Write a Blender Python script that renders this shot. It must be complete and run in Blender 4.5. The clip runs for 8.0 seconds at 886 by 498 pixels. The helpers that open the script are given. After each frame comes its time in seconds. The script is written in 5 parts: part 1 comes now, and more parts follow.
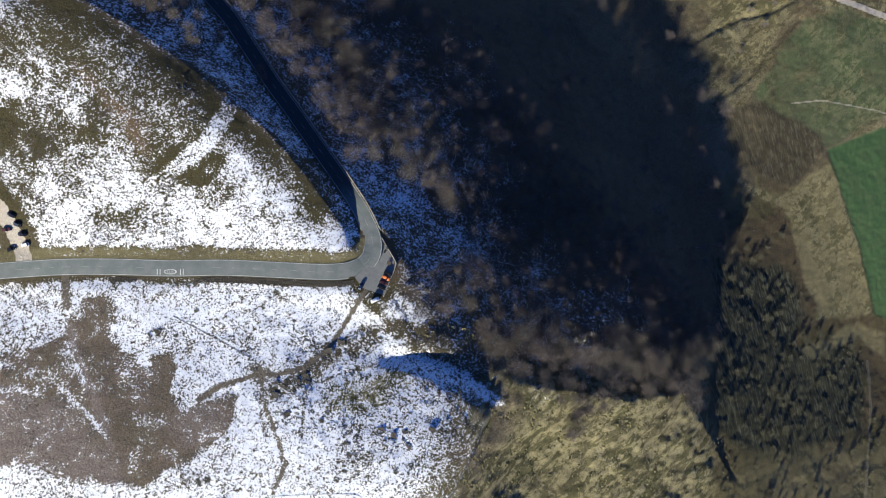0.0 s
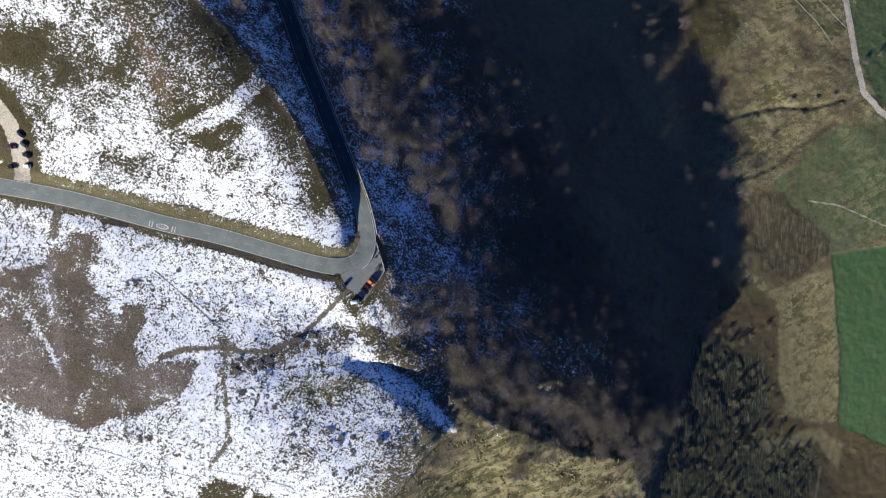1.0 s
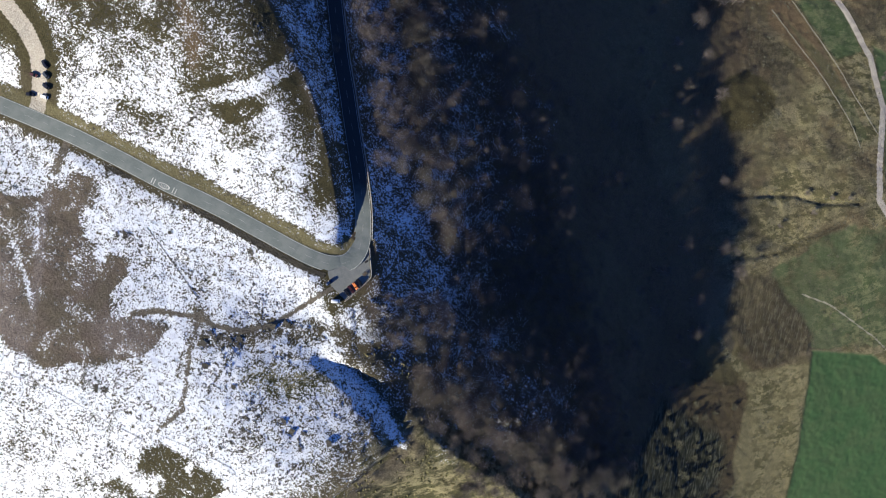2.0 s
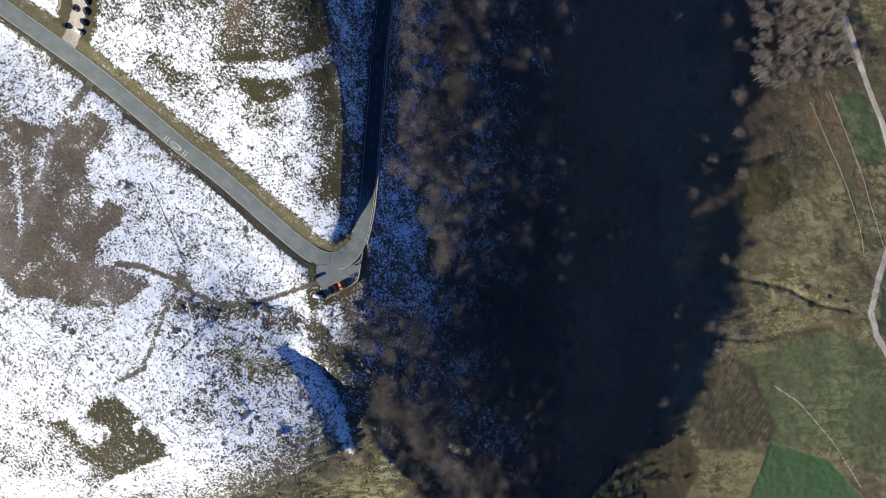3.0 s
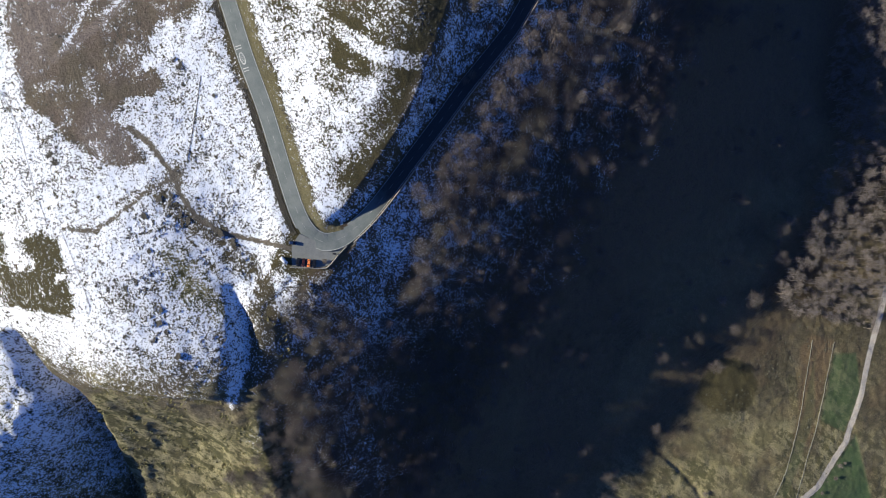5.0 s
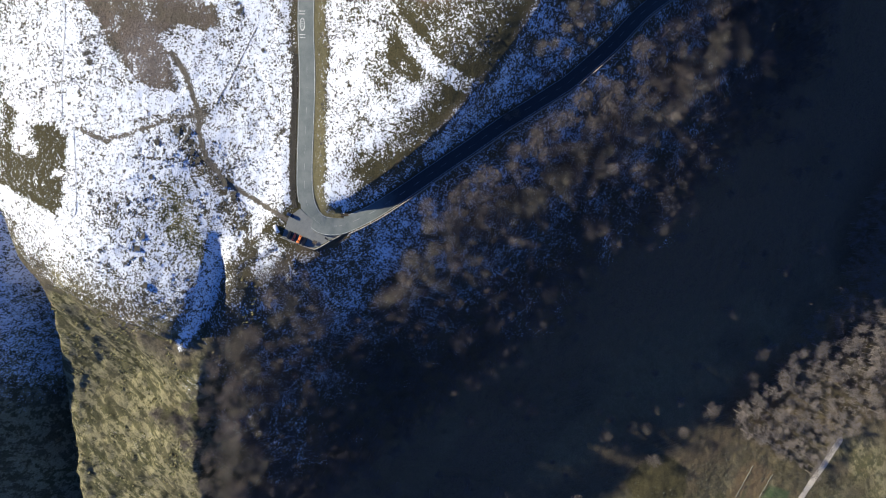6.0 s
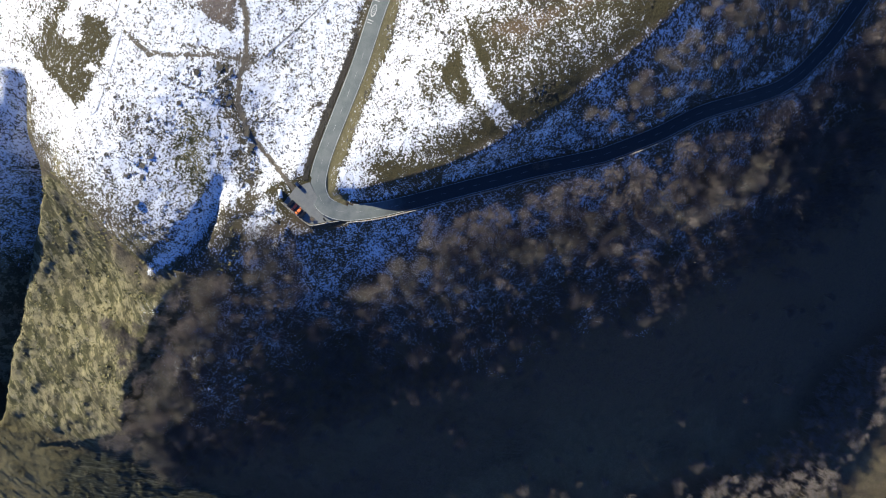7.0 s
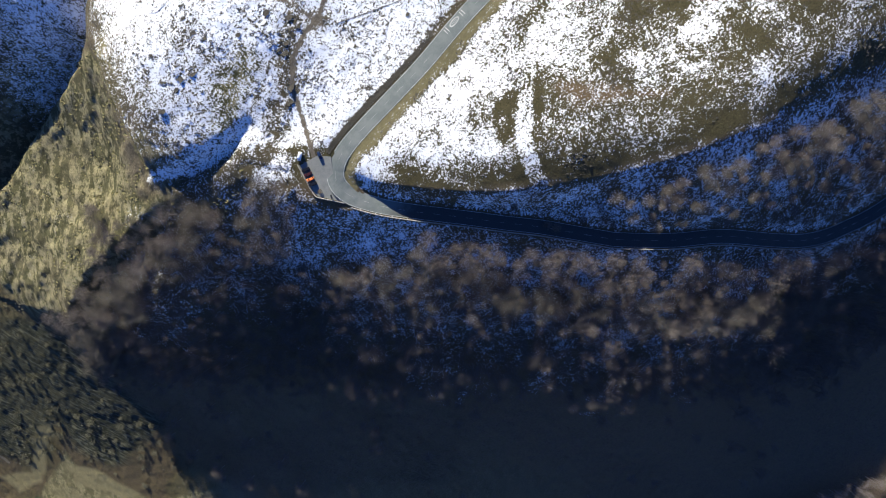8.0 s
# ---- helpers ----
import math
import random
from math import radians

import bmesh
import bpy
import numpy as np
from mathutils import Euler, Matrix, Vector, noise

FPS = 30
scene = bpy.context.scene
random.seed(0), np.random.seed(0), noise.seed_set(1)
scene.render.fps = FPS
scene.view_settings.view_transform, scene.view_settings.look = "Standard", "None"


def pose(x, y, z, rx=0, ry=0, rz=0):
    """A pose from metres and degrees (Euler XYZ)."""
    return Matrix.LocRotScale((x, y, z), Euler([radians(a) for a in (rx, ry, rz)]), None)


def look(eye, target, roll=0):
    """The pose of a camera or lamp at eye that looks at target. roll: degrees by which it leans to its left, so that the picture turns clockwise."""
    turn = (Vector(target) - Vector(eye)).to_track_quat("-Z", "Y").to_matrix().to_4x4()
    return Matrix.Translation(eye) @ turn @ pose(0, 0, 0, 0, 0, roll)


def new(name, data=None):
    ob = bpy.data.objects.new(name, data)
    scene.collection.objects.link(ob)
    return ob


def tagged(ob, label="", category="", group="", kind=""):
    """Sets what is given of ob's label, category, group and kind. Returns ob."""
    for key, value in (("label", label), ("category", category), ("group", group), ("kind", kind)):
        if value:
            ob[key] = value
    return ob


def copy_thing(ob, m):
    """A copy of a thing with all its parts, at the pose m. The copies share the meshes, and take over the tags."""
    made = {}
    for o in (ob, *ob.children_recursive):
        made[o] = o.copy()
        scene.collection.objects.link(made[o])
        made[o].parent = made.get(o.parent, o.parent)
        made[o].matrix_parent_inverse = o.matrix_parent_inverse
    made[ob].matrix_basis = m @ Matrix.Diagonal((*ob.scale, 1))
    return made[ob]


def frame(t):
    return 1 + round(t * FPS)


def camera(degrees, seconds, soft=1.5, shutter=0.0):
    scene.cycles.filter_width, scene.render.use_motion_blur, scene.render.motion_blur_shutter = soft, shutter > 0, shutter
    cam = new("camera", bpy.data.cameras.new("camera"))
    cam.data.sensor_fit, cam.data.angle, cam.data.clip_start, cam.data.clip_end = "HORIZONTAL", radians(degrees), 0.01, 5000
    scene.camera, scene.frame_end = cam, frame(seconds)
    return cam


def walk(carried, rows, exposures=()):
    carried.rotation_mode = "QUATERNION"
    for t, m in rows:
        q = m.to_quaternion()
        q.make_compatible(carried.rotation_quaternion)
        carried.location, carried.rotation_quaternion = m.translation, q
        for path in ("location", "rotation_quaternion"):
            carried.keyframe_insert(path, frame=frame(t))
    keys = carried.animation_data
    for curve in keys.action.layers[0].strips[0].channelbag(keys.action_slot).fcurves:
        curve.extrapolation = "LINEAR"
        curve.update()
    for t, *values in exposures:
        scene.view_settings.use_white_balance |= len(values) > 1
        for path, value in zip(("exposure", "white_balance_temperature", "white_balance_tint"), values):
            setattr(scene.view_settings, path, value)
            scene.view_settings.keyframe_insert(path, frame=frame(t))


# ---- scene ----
cam = camera(84, 8.0, soft=1.0)
# seconds, eye (x, y, z), tilt about x and y, heading
PATH = [
    (0, 0.01, 0.01, 243.42, -0.82, 1.29, 0.00),
    (0.5, 0.96, 5.97, 243.45, -0.81, 1.29, 7.61),
    (1, 1.49, 11.66, 243.49, -0.81, 1.28, 13.69),
    (1.5, 1.29, 17.66, 243.57, -0.81, 1.27, 19.92),
    (3, -4.11, 35.22, 244.34, -0.80, 1.24, 39.59),
    (3.5, -7.36, 40.73, 244.49, -0.80, 1.24, 46.08),
    (4, -11.34, 45.66, 244.53, -0.80, 1.24, 53.45),
    (4.5, -16.00, 50.47, 244.55, -0.80, 1.24, 62.36),
    (6, -33.79, 59.57, 244.15, -0.77, 1.26, 90.91),
    (6.5, -40.24, 60.60, 244.25, -0.76, 1.26, 100.39),
    (7, -47.04, 60.47, 244.40, -0.76, 1.26, 110.83),
    (7.5, -53.38, 58.88, 244.46, -0.76, 1.26, 121.23),
    (8, -59.45, 56.44, 244.47, -0.76, 1.26, 132.62),
]
walk(cam, [(t, pose(x, y, z, rx, ry, rz)) for t, x, y, z, rx, ry, rz in PATH], exposures=((0.0, 1.22, 5250, 7), (4.5, 1.24, 5250, 7), (7.0, 1.50, 5250, 7), (8.0, 1.57, 5250, 7)))

# ---------------------------------------------------------------- light
SHADE = Vector((0.47, 0.883, 0.0)).normalized()      # where shadows point on the ground
ELEV = radians(27.8)
world = bpy.data.worlds.new("sky")
scene.world = world
world.use_nodes = True
wn = world.node_tree
sky = wn.nodes.new("ShaderNodeTexSky")
sky.sky_type = 'NISHITA'
sky.sun_disc = False
sky.sun_elevation = ELEV
sky.sun_rotation = math.atan2(-SHADE.x, -SHADE.y)
sky.air_density, sky.dust_density, sky.ozone_density = 0.7, 0.2, 9.0
wn.nodes["Background"].inputs["Strength"].default_value = 0.058
tint = wn.nodes.new("ShaderNodeMix")
tint.data_type, tint.blend_type = 'RGBA', 'MULTIPLY'
tint.inputs[0].default_value = 1.0
tint.inputs[7].default_value = (1.12, 0.93, 1.04, 1.0)     # clear cold winter air
wn.links.new(sky.outputs[0], tint.inputs[6])
wn.links.new(tint.outputs[2], wn.nodes["Background"].inputs["Color"])
sun = new("sun", bpy.data.lights.new("sun", 'SUN'))
sun.data.energy = 5.0
sun.data.angle = radians(0.5)
sun.data.color = (1.0, 0.82, 0.56)
sun.matrix_world = look(-SHADE * 300 * math.cos(ELEV) + Vector((0, 0, 300 * math.sin(ELEV))), (0, 0, 0))


# ---------------------------------------------------------------- materials
def shader(name, rough=0.9):
    m = bpy.data.materials.new(name)
    m.use_nodes = True
    b = m.node_tree.nodes["Principled BSDF"]
    b.inputs["Roughness"].default_value = rough
    b.inputs["Specular IOR Level"].default_value = 0.25
    return m, m.node_tree, b


def noise_node(nt, scale, detail=4.0, rough=0.6, coords=None):
    n = nt.nodes.new("ShaderNodeTexNoise")
    n.inputs["Scale"].default_value, n.inputs["Detail"].default_value, n.inputs["Roughness"].default_value = scale, detail, rough
    if coords is not None:
        nt.links.new(coords, n.inputs["Vector"])
    return n.outputs["Fac"]


def place(nt):
    return nt.nodes.new("ShaderNodeNewGeometry").outputs["Position"]


def mathn(nt, op, a, b=0.0, c=None, clamp=False):
    n = nt.nodes.new("ShaderNodeMath")
    n.operation, n.use_clamp = op, clamp
    for i, v in enumerate((a, b, c)):
        if v is None:
            continue
        if isinstance(v, (int, float)):
            n.inputs[i].default_value = v
        else:
            nt.links.new(v, n.inputs[i])
    return n.outputs[0]


def mixc(nt, fac, a, b):
    n = nt.nodes.new("ShaderNodeMix")
    n.data_type = 'RGBA'
    for i, v in ((0, fac), (6, a), (7, b)):
        if isinstance(v, tuple):
            n.inputs[i].default_value = (*v, 1.0)
        elif isinstance(v, (int, float)):
            n.inputs[i].default_value = v
        else:
            nt.links.new(v, n.inputs[i])
    return n.outputs[2]


def step(nt, v, lo, hi):
    n = nt.nodes.new("ShaderNodeMapRange")
    n.interpolation_type = 'SMOOTHSTEP'
    nt.links.new(v, n.inputs[0])
    n.inputs[1].default_value, n.inputs[2].default_value = lo, hi
    return n.outputs[0]


def bump(nt, bsdf, height, strength=0.5, dist=0.3):
    n = nt.nodes.new("ShaderNodeBump")
    n.inputs["Strength"].default_value, n.inputs["Distance"].default_value = strength, dist
    nt.links.new(height, n.inputs["Height"])
    nt.links.new(n.outputs[0], bsdf.inputs["Normal"])


def simple(name, col, col2=None, scale=3.0, rough=0.8, metal=0.0, bumps=0.0, dist=0.05):
    """A surface of two close colours in a grain at two scales."""
    m, nt, b = shader(name, rough)
    p = nt.nodes.new("ShaderNodeTexCoord").outputs["Object"]
    f1, f2 = noise_node(nt, scale, 5, 0.65, p), noise_node(nt, scale * 0.17, 3, 0.5, p)
    f = mathn(nt, 'ADD', mathn(nt, 'MULTIPLY', f1, 0.6), mathn(nt, 'MULTIPLY', f2, 0.4))
    c2 = col2 or tuple(v * 0.75 for v in col)
    nt.links.new(mixc(nt, step(nt, f, 0.35, 0.65), col, c2), b.inputs["Base Color"])
    b.inputs["Metallic"].default_value = metal
    if bumps:
        bump(nt, b, f1, bumps, dist)
    return m


def ground_material():
    m, nt, b = shader("ground_cover", 0.95)
    b.inputs["Specular IOR Level"].default_value = 0.1
    p = place(nt)

    def cover(name):
        a = nt.nodes.new("ShaderNodeAttribute")
        a.attribute_name = name
        s = nt.nodes.new("ShaderNodeSeparateColor")
        nt.links.new(a.outputs["Color"], s.inputs[0])
        return (*s.outputs, a.outputs["Alpha"])
    snow, olive, straw, green = cover("cover_a")
    bracken, gravel, pale, rock = cover("cover_b")
    meadow, streaks, soil, drygrey = cover("cover_c")

    def drawn_out(degrees, long, short, detail, rough):
        """Grain stretched along one direction."""
        m_ = nt.nodes.new("ShaderNodeMapping")
        m_.vector_type = 'TEXTURE'
        m_.inputs["Rotation"].default_value = (0, 0, radians(degrees))
        m_.inputs["Scale"].default_value = (long, short, short)
        nt.links.new(p, m_.inputs["Vector"])
        return noise_node(nt, 1.0, detail, rough, m_.outputs[0])
    n_comb = drawn_out(104, 9.0, 1.7, 5, 0.72)
    n_fall = drawn_out(38, 15.0, 6.5, 6, 0.74)
    n_big = noise_node(nt, 0.06, 4, 0.6, p)
    n_mid = noise_node(nt, 0.28, 5, 0.7, p)
    n_fine = noise_node(nt, 1.0, 4, 0.75, p)
    n_grit = noise_node(nt, 2.4, 3, 0.75, p)
    f_grain = step(nt, mathn(nt, 'ADD', mathn(nt, 'MULTIPLY', n_fine, 0.6), mathn(nt, 'MULTIPLY', n_grit, 0.4)), 0.36, 0.64)
    f_mid = step(nt, n_mid, 0.38, 0.62)
    f_big = step(nt, n_big, 0.35, 0.65)
    # heath: brown dead heather with paler stalks
    heath = mixc(nt, f_grain, (0.078, 0.060, 0.044), (0.196, 0.156, 0.118))
    heath = mixc(nt, mathn(nt, 'MULTIPLY', f_big, 0.5), heath, (0.105, 0.094, 0.056))
    moss = mixc(nt, f_grain, (0.025, 0.022, 0.010), (0.090, 0.078, 0.036))
    moss = mixc(nt, mathn(nt, 'MULTIPLY', f_mid, 0.5), moss, (0.060, 0.050, 0.024))
    col = mixc(nt, olive, heath, moss)
    hay = mixc(nt, f_grain, (0.140, 0.124, 0.062), (0.320, 0.284, 0.150))
    hay = mixc(nt, step(nt, mathn(nt, 'ADD', mathn(nt, 'MULTIPLY', n_fall, 0.65), mathn(nt, 'MULTIPLY', n_mid, 0.35)), 0.47, 0.53), hay, mixc(nt, f_grain, (0.042, 0.042, 0.017), (0.078, 0.076, 0.030)))
    col = mixc(nt, straw, col, hay)
    fern = mixc(nt, f_grain, (0.046, 0.033, 0.023), (0.128, 0.092, 0.060))
    fern = mixc(nt, mathn(nt, 'MULTIPLY', f_mid, 0.45), fern, (0.110, 0.092, 0.040))
    col = mixc(nt, bracken, col, fern)
    grazed = mixc(nt, f_grain, (0.128, 0.110, 0.054), (0.205, 0.176, 0.092))
    grazed = mixc(nt, mathn(nt, 'MULTIPLY', f_mid, 0.4), grazed, (0.108, 0.102, 0.050))
    col = mixc(nt, meadow, col, grazed)
    combed = mixc(nt, step(nt, mathn(nt, 'ADD', mathn(nt, 'MULTIPLY', n_comb, 0.75), mathn(nt, 'MULTIPLY', n_grit, 0.25)), 0.47, 0.62), (0.020, 0.023, 0.014), (0.098, 0.096, 0.064))
    col = mixc(nt, streaks, col, combed)
    col = mixc(nt, soil, col, mixc(nt, f_grain, (0.090, 0.062, 0.032), (0.165, 0.118, 0.066)))
    col = mixc(nt, drygrey, col, mixc(nt, f_grain, (0.112, 0.092, 0.076), (0.236, 0.196, 0.164)))
    turf = mixc(nt, f_grain, (0.034, 0.068, 0.026), (0.046, 0.082, 0.033))
    turf = mixc(nt, mathn(nt, 'MULTIPLY', f_big, 0.5), turf, (0.058, 0.080, 0.036))
    col = mixc(nt, green, col, turf)
    stone = mixc(nt, f_grain, (0.130, 0.118, 0.095), (0.330, 0.300, 0.245))
    col = mixc(nt, step(nt, mathn(nt, 'ADD', rock, mathn(nt, 'MULTIPLY', mathn(nt, 'SUBTRACT', n_fine, 0.5), 1.2)), 0.35, 0.65), col, stone)
    grit = mixc(nt, f_grain, (0.085, 0.072, 0.052), (0.180, 0.155, 0.115))
    col = mixc(nt, step(nt, mathn(nt, 'ADD', gravel, mathn(nt, 'MULTIPLY', mathn(nt, 'SUBTRACT', n_fine, 0.5), 0.9)), 0.35, 0.65), col, grit)
    chalk = mixc(nt, f_grain, (0.330, 0.290, 0.230), (0.480, 0.430, 0.350))
    col = mixc(nt, step(nt, pale, 0.3, 0.7), col, chalk)
    # snow lies where its cover beats the tufts that stick through
    tufts = mathn(nt, 'ADD', mathn(nt, 'MULTIPLY', n_mid, 0.28), mathn(nt, 'ADD', mathn(nt, 'MULTIPLY', n_fine, 0.58), mathn(nt, 'MULTIPLY', n_grit, 0.16)))
    tufts = mathn(nt, 'MULTIPLY_ADD', tufts, 2.8, -0.928)
    lie = mathn(nt, 'SUBTRACT', mathn(nt, 'MULTIPLY_ADD', snow, 0.46, 0.262), tufts)
    f_snow = mathn(nt, 'MULTIPLY', step(nt, lie, -0.04, 0.05), step(nt, snow, 0.02, 0.12))
    white = mixc(nt, f_grain, (0.74, 0.75, 0.77), (0.86, 0.87, 0.88))
    nt.links.new(mixc(nt, f_snow, col, white), b.inputs["Base Color"])
    h = mathn(nt, 'ADD', mathn(nt, 'MULTIPLY', n_fine, 0.7), mathn(nt, 'MULTIPLY', n_grit, 0.3))
    bump(nt, b, mathn(nt, 'MULTIPLY', h, mathn(nt, 'MULTIPLY', mathn(nt, 'MULTIPLY_ADD', green, -0.85, 1.0), mathn(nt, 'MULTIPLY_ADD', f_snow, -0.62, 1.0))), 0.75, 1.5)
    return m


def asphalt_material():
    m, nt, b = shader("asphalt", 0.85)
    b.inputs["Specular IOR Level"].default_value = 0.1
    p = place(nt)
    f = noise_node(nt, 4.0, 5, 0.7, p)
    g = noise_node(nt, 0.18, 4, 0.6, p)
    c = mixc(nt, step(nt, f, 0.3, 0.7), (0.105, 0.118, 0.110), (0.152, 0.166, 0.156))
    c = mixc(nt, mathn(nt, 'MULTIPLY', step(nt, g, 0.4, 0.65), 0.5), c, (0.190, 0.196, 0.182))
    # above the bend the hill's shade is deepened in the colour, the surface smoother
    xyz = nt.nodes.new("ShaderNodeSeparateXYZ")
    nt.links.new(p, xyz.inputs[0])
    deep_shade = step(nt, mathn(nt, 'MULTIPLY_ADD', g, 16.0, xyz.outputs[1]), 24, 40)
    c = mixc(nt, deep_shade, c, mixc(nt, step(nt, f, 0.3, 0.7), (0.034, 0.036, 0.035), (0.052, 0.054, 0.052)))
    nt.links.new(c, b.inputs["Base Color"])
    nt.links.new(mathn(nt, 'MULTIPLY_ADD', deep_shade, -0.35, 0.85), b.inputs["Roughness"])
    bump(nt, b, f, 0.2, 0.02)
    return m


def twig_material(name, a, c):
    m, nt, b = shader(name, 0.9)
    r = nt.nodes.new("ShaderNodeObjectInfo").outputs["Random"]
    i = nt.nodes.new("ShaderNodeNewGeometry").outputs["Random Per Island"]
    f = mathn(nt, 'ADD', mathn(nt, 'MULTIPLY', r, 0.6), mathn(nt, 'MULTIPLY', i, 0.4))
    nt.links.new(mixc(nt, f, a, c), b.inputs["Base Color"])
    return m


GROUND = ground_material()
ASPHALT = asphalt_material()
LAYBY_MAT = simple("worn_tarmac", (0.205, 0.205, 0.185), (0.150, 0.155, 0.142), 2.0, 0.85, bumps=0.2)
PAINT_LINE = simple("road_paint", (0.52, 0.51, 0.46), (0.27, 0.275, 0.26), 1.3, 0.7)
STONE_PALE = simple("pale_stone", (0.36, 0.33, 0.28), (0.21, 0.195, 0.165), 1.6, 0.9, bumps=0.6, dist=0.2)
STONE = simple("drystone", (0.20, 0.185, 0.150), (0.105, 0.098, 0.078), 1.6, 0.9, bumps=0.6, dist=0.2)
STONE_SNOW = simple("snowy_stone", (0.70, 0.71, 0.73), (0.20, 0.185, 0.150), 0.9, 0.9, bumps=0.4, dist=0.2)
BARK = simple("bark", (0.12, 0.095, 0.07), (0.2, 0.17, 0.13), 4.0, 0.9, bumps=0.5)
TWIGS = twig_material("bare_twigs", (0.128, 0.110, 0.084), (0.078, 0.069, 0.055))
TWIGS_RED = twig_material("birch_twigs", (0.122, 0.100, 0.084), (0.078, 0.066, 0.058))
TWIGS_GREY = twig_material("ash_twigs", (0.165, 0.140, 0.122), (0.090, 0.076, 0.066))
HEATHER = twig_material("heather_tufts", (0.052, 0.046, 0.036), (0.105, 0.094, 0.072))
SCRUB = twig_material("scrub_leaves", (0.058, 0.058, 0.034), (0.108, 0.100, 0.068))
GLASS = simple("car_glass", (0.015, 0.018, 0.02), None, 2.0, 0.06)
TYRE = simple("rubber", (0.02, 0.02, 0.02), None, 5.0, 0.85)
RIM = simple("alloy", (0.55, 0.55, 0.56), None, 5.0, 0.35, 1.0)
LAMP = simple("lamp_glass", (0.75, 0.75, 0.72), None, 5.0, 0.15)
LAMP_RED = simple("tail_lamp", (0.35, 0.02, 0.02), None, 5.0, 0.2)
TRIM = simple("black_trim", (0.02, 0.02, 0.022), None, 5.0, 0.6)
WOOD = simple("weathered_wood", (0.09, 0.07, 0.05), (0.05, 0.04, 0.03), 5.0, 0.85, bumps=0.3)


def paint(name, col):
    m = simple(name, col, tuple(v * 0.9 for v in col), 1.5, 0.28)
    m.node_tree.nodes["Principled BSDF"].inputs["Coat Weight"].default_value = 0.6
    return m


# ---------------------------------------------------------------- the lie of the land
def lattice(ix, iy, seed):
    h = (ix.astype(np.int64) * 374761393 + iy.astype(np.int64) * 668265263 + seed * 1442695041) & 0xFFFFFFFF
    h = ((h ^ (h >> 13)) * 1274126177) & 0xFFFFFFFF
    return ((h ^ (h >> 16)) & 0xFFFFFF) / float(0xFFFFFF)


def vnoise(x, y, size, seed):
    """Smooth noise from -1 to 1 with bumps about size metres across."""
    u, v = x / size, y / size
    iu, iv = np.floor(u), np.floor(v)
    fu, fv = u - iu, v - iv
    fu, fv = fu * fu * (3 - 2 * fu), fv * fv * (3 - 2 * fv)
    a, b = lattice(iu, iv, seed), lattice(iu + 1, iv, seed)
    c, d = lattice(iu, iv + 1, seed), lattice(iu + 1, iv + 1, seed)
    return 2 * ((a * (1 - fu) + b * fu) * (1 - fv) + (c * (1 - fu) + d * fu) * fv) - 1


def fbm(x, y, size, seed, octaves=4):
    out, amp, tot = 0.0, 1.0, 0.0
    for k in range(octaves):
        out = out + amp * vnoise(x * (0.8 if k % 2 else 1) + y * (0.6 if k % 2 else 0), y * (0.8 if k % 2 else 1) - x * (0.6 if k % 2 else 0), size / 2 ** k, seed + k)
        tot += amp
        amp *= 0.55
    return out / tot


def smooth(lo, hi, v):
    t = np.clip((v - lo) / (hi - lo), 0, 1)
    return t * t * (3 - 2 * t)


def line_dist(x, y, pts):
    """Distance to a line of points, how far along it (0 to 1), and the side (+1 on its left)."""
    best, along, side = np.full(x.shape, 1e9), np.zeros(x.shape), np.ones(x.shape)
    n = len(pts) - 1
    for k in range(n):
        (ax, ay), (bx, by) = pts[k][:2], pts[k + 1][:2]
        dx, dy = bx - ax, by - ay
        s = np.clip(((x - ax) * dx + (y - ay) * dy) / (dx * dx + dy * dy), 0, 1)
        d = np.hypot(x - ax - s * dx, y - ay - s * dy)
        near = d < best
        best = np.where(near, d, best)
        along = np.where(near, (k + s) / n, along)
        side = np.where(near, np.where(dx * (y - ay) - dy * (x - ax) >= 0, 1.0, -1.0), side)
    return best, along, side


def inside(x, y, poly):
    """Metres inside the outline of a patch; minus outside it."""
    d, _, _ = line_dist(x, y, (*poly, poly[0]))
    odd = np.zeros(x.shape, bool)
    for k in range(len(poly)):
        (ax, ay), (bx, by) = poly[k - 1], poly[k]
        if ay != by:
            odd ^= ((ay > y) != (by > y)) & (x < (bx - ax) * (y - ay) / (by - ay) + ax)
    return np.where(odd, d, -d)


# spot heights of the hill, the slope and the valley floor: x, y, z
SPOTS = np.array((
    (-35, -17, 0), (-222, -12, 10), (-207, 12, 14), (-118, -10, 6), (-93, -63, 10), (-79, -115, 18), (-53, -126, 18),
    (-168, -112, 22), (-197, -60, 18), (-10, -111, 8), (-64, -67, 9), (-5, -46, -4), (24, -74, -11), (-45, -36, 0), (39, -130, -34), (65, -165, -48),
    (101, -117, -50), (134, -110, -64), (-120, 62, 5), (-196, 60, 18), (-176, 125, 12), (-103, 101, -17), (-133, 192, -35), (-163, 165, -21), (-210, 190, -26), (-240, 128, 18),
    (-14, 32, -31), (-9, 13, -29), (14, 94, -69), (82, -48, -43), (52, 4, -65), (131, -78, -62), (164, -41, -101), (220, 56, -145), (300, 74, -162),
    (353, -86, -181), (168, 186, -157), (284, 198, -160), (98, 345, -176), (-60, 345, -140), (-170, 320, -118), (-300, 166, 5), (-315, 60, 28)), float)
SOFT = 22.0


def kernel(x, y, spots):
    return np.sqrt((x[..., None] - spots[:, 0]) ** 2 + (y[..., None] - spots[:, 1]) ** 2 + SOFT ** 2)


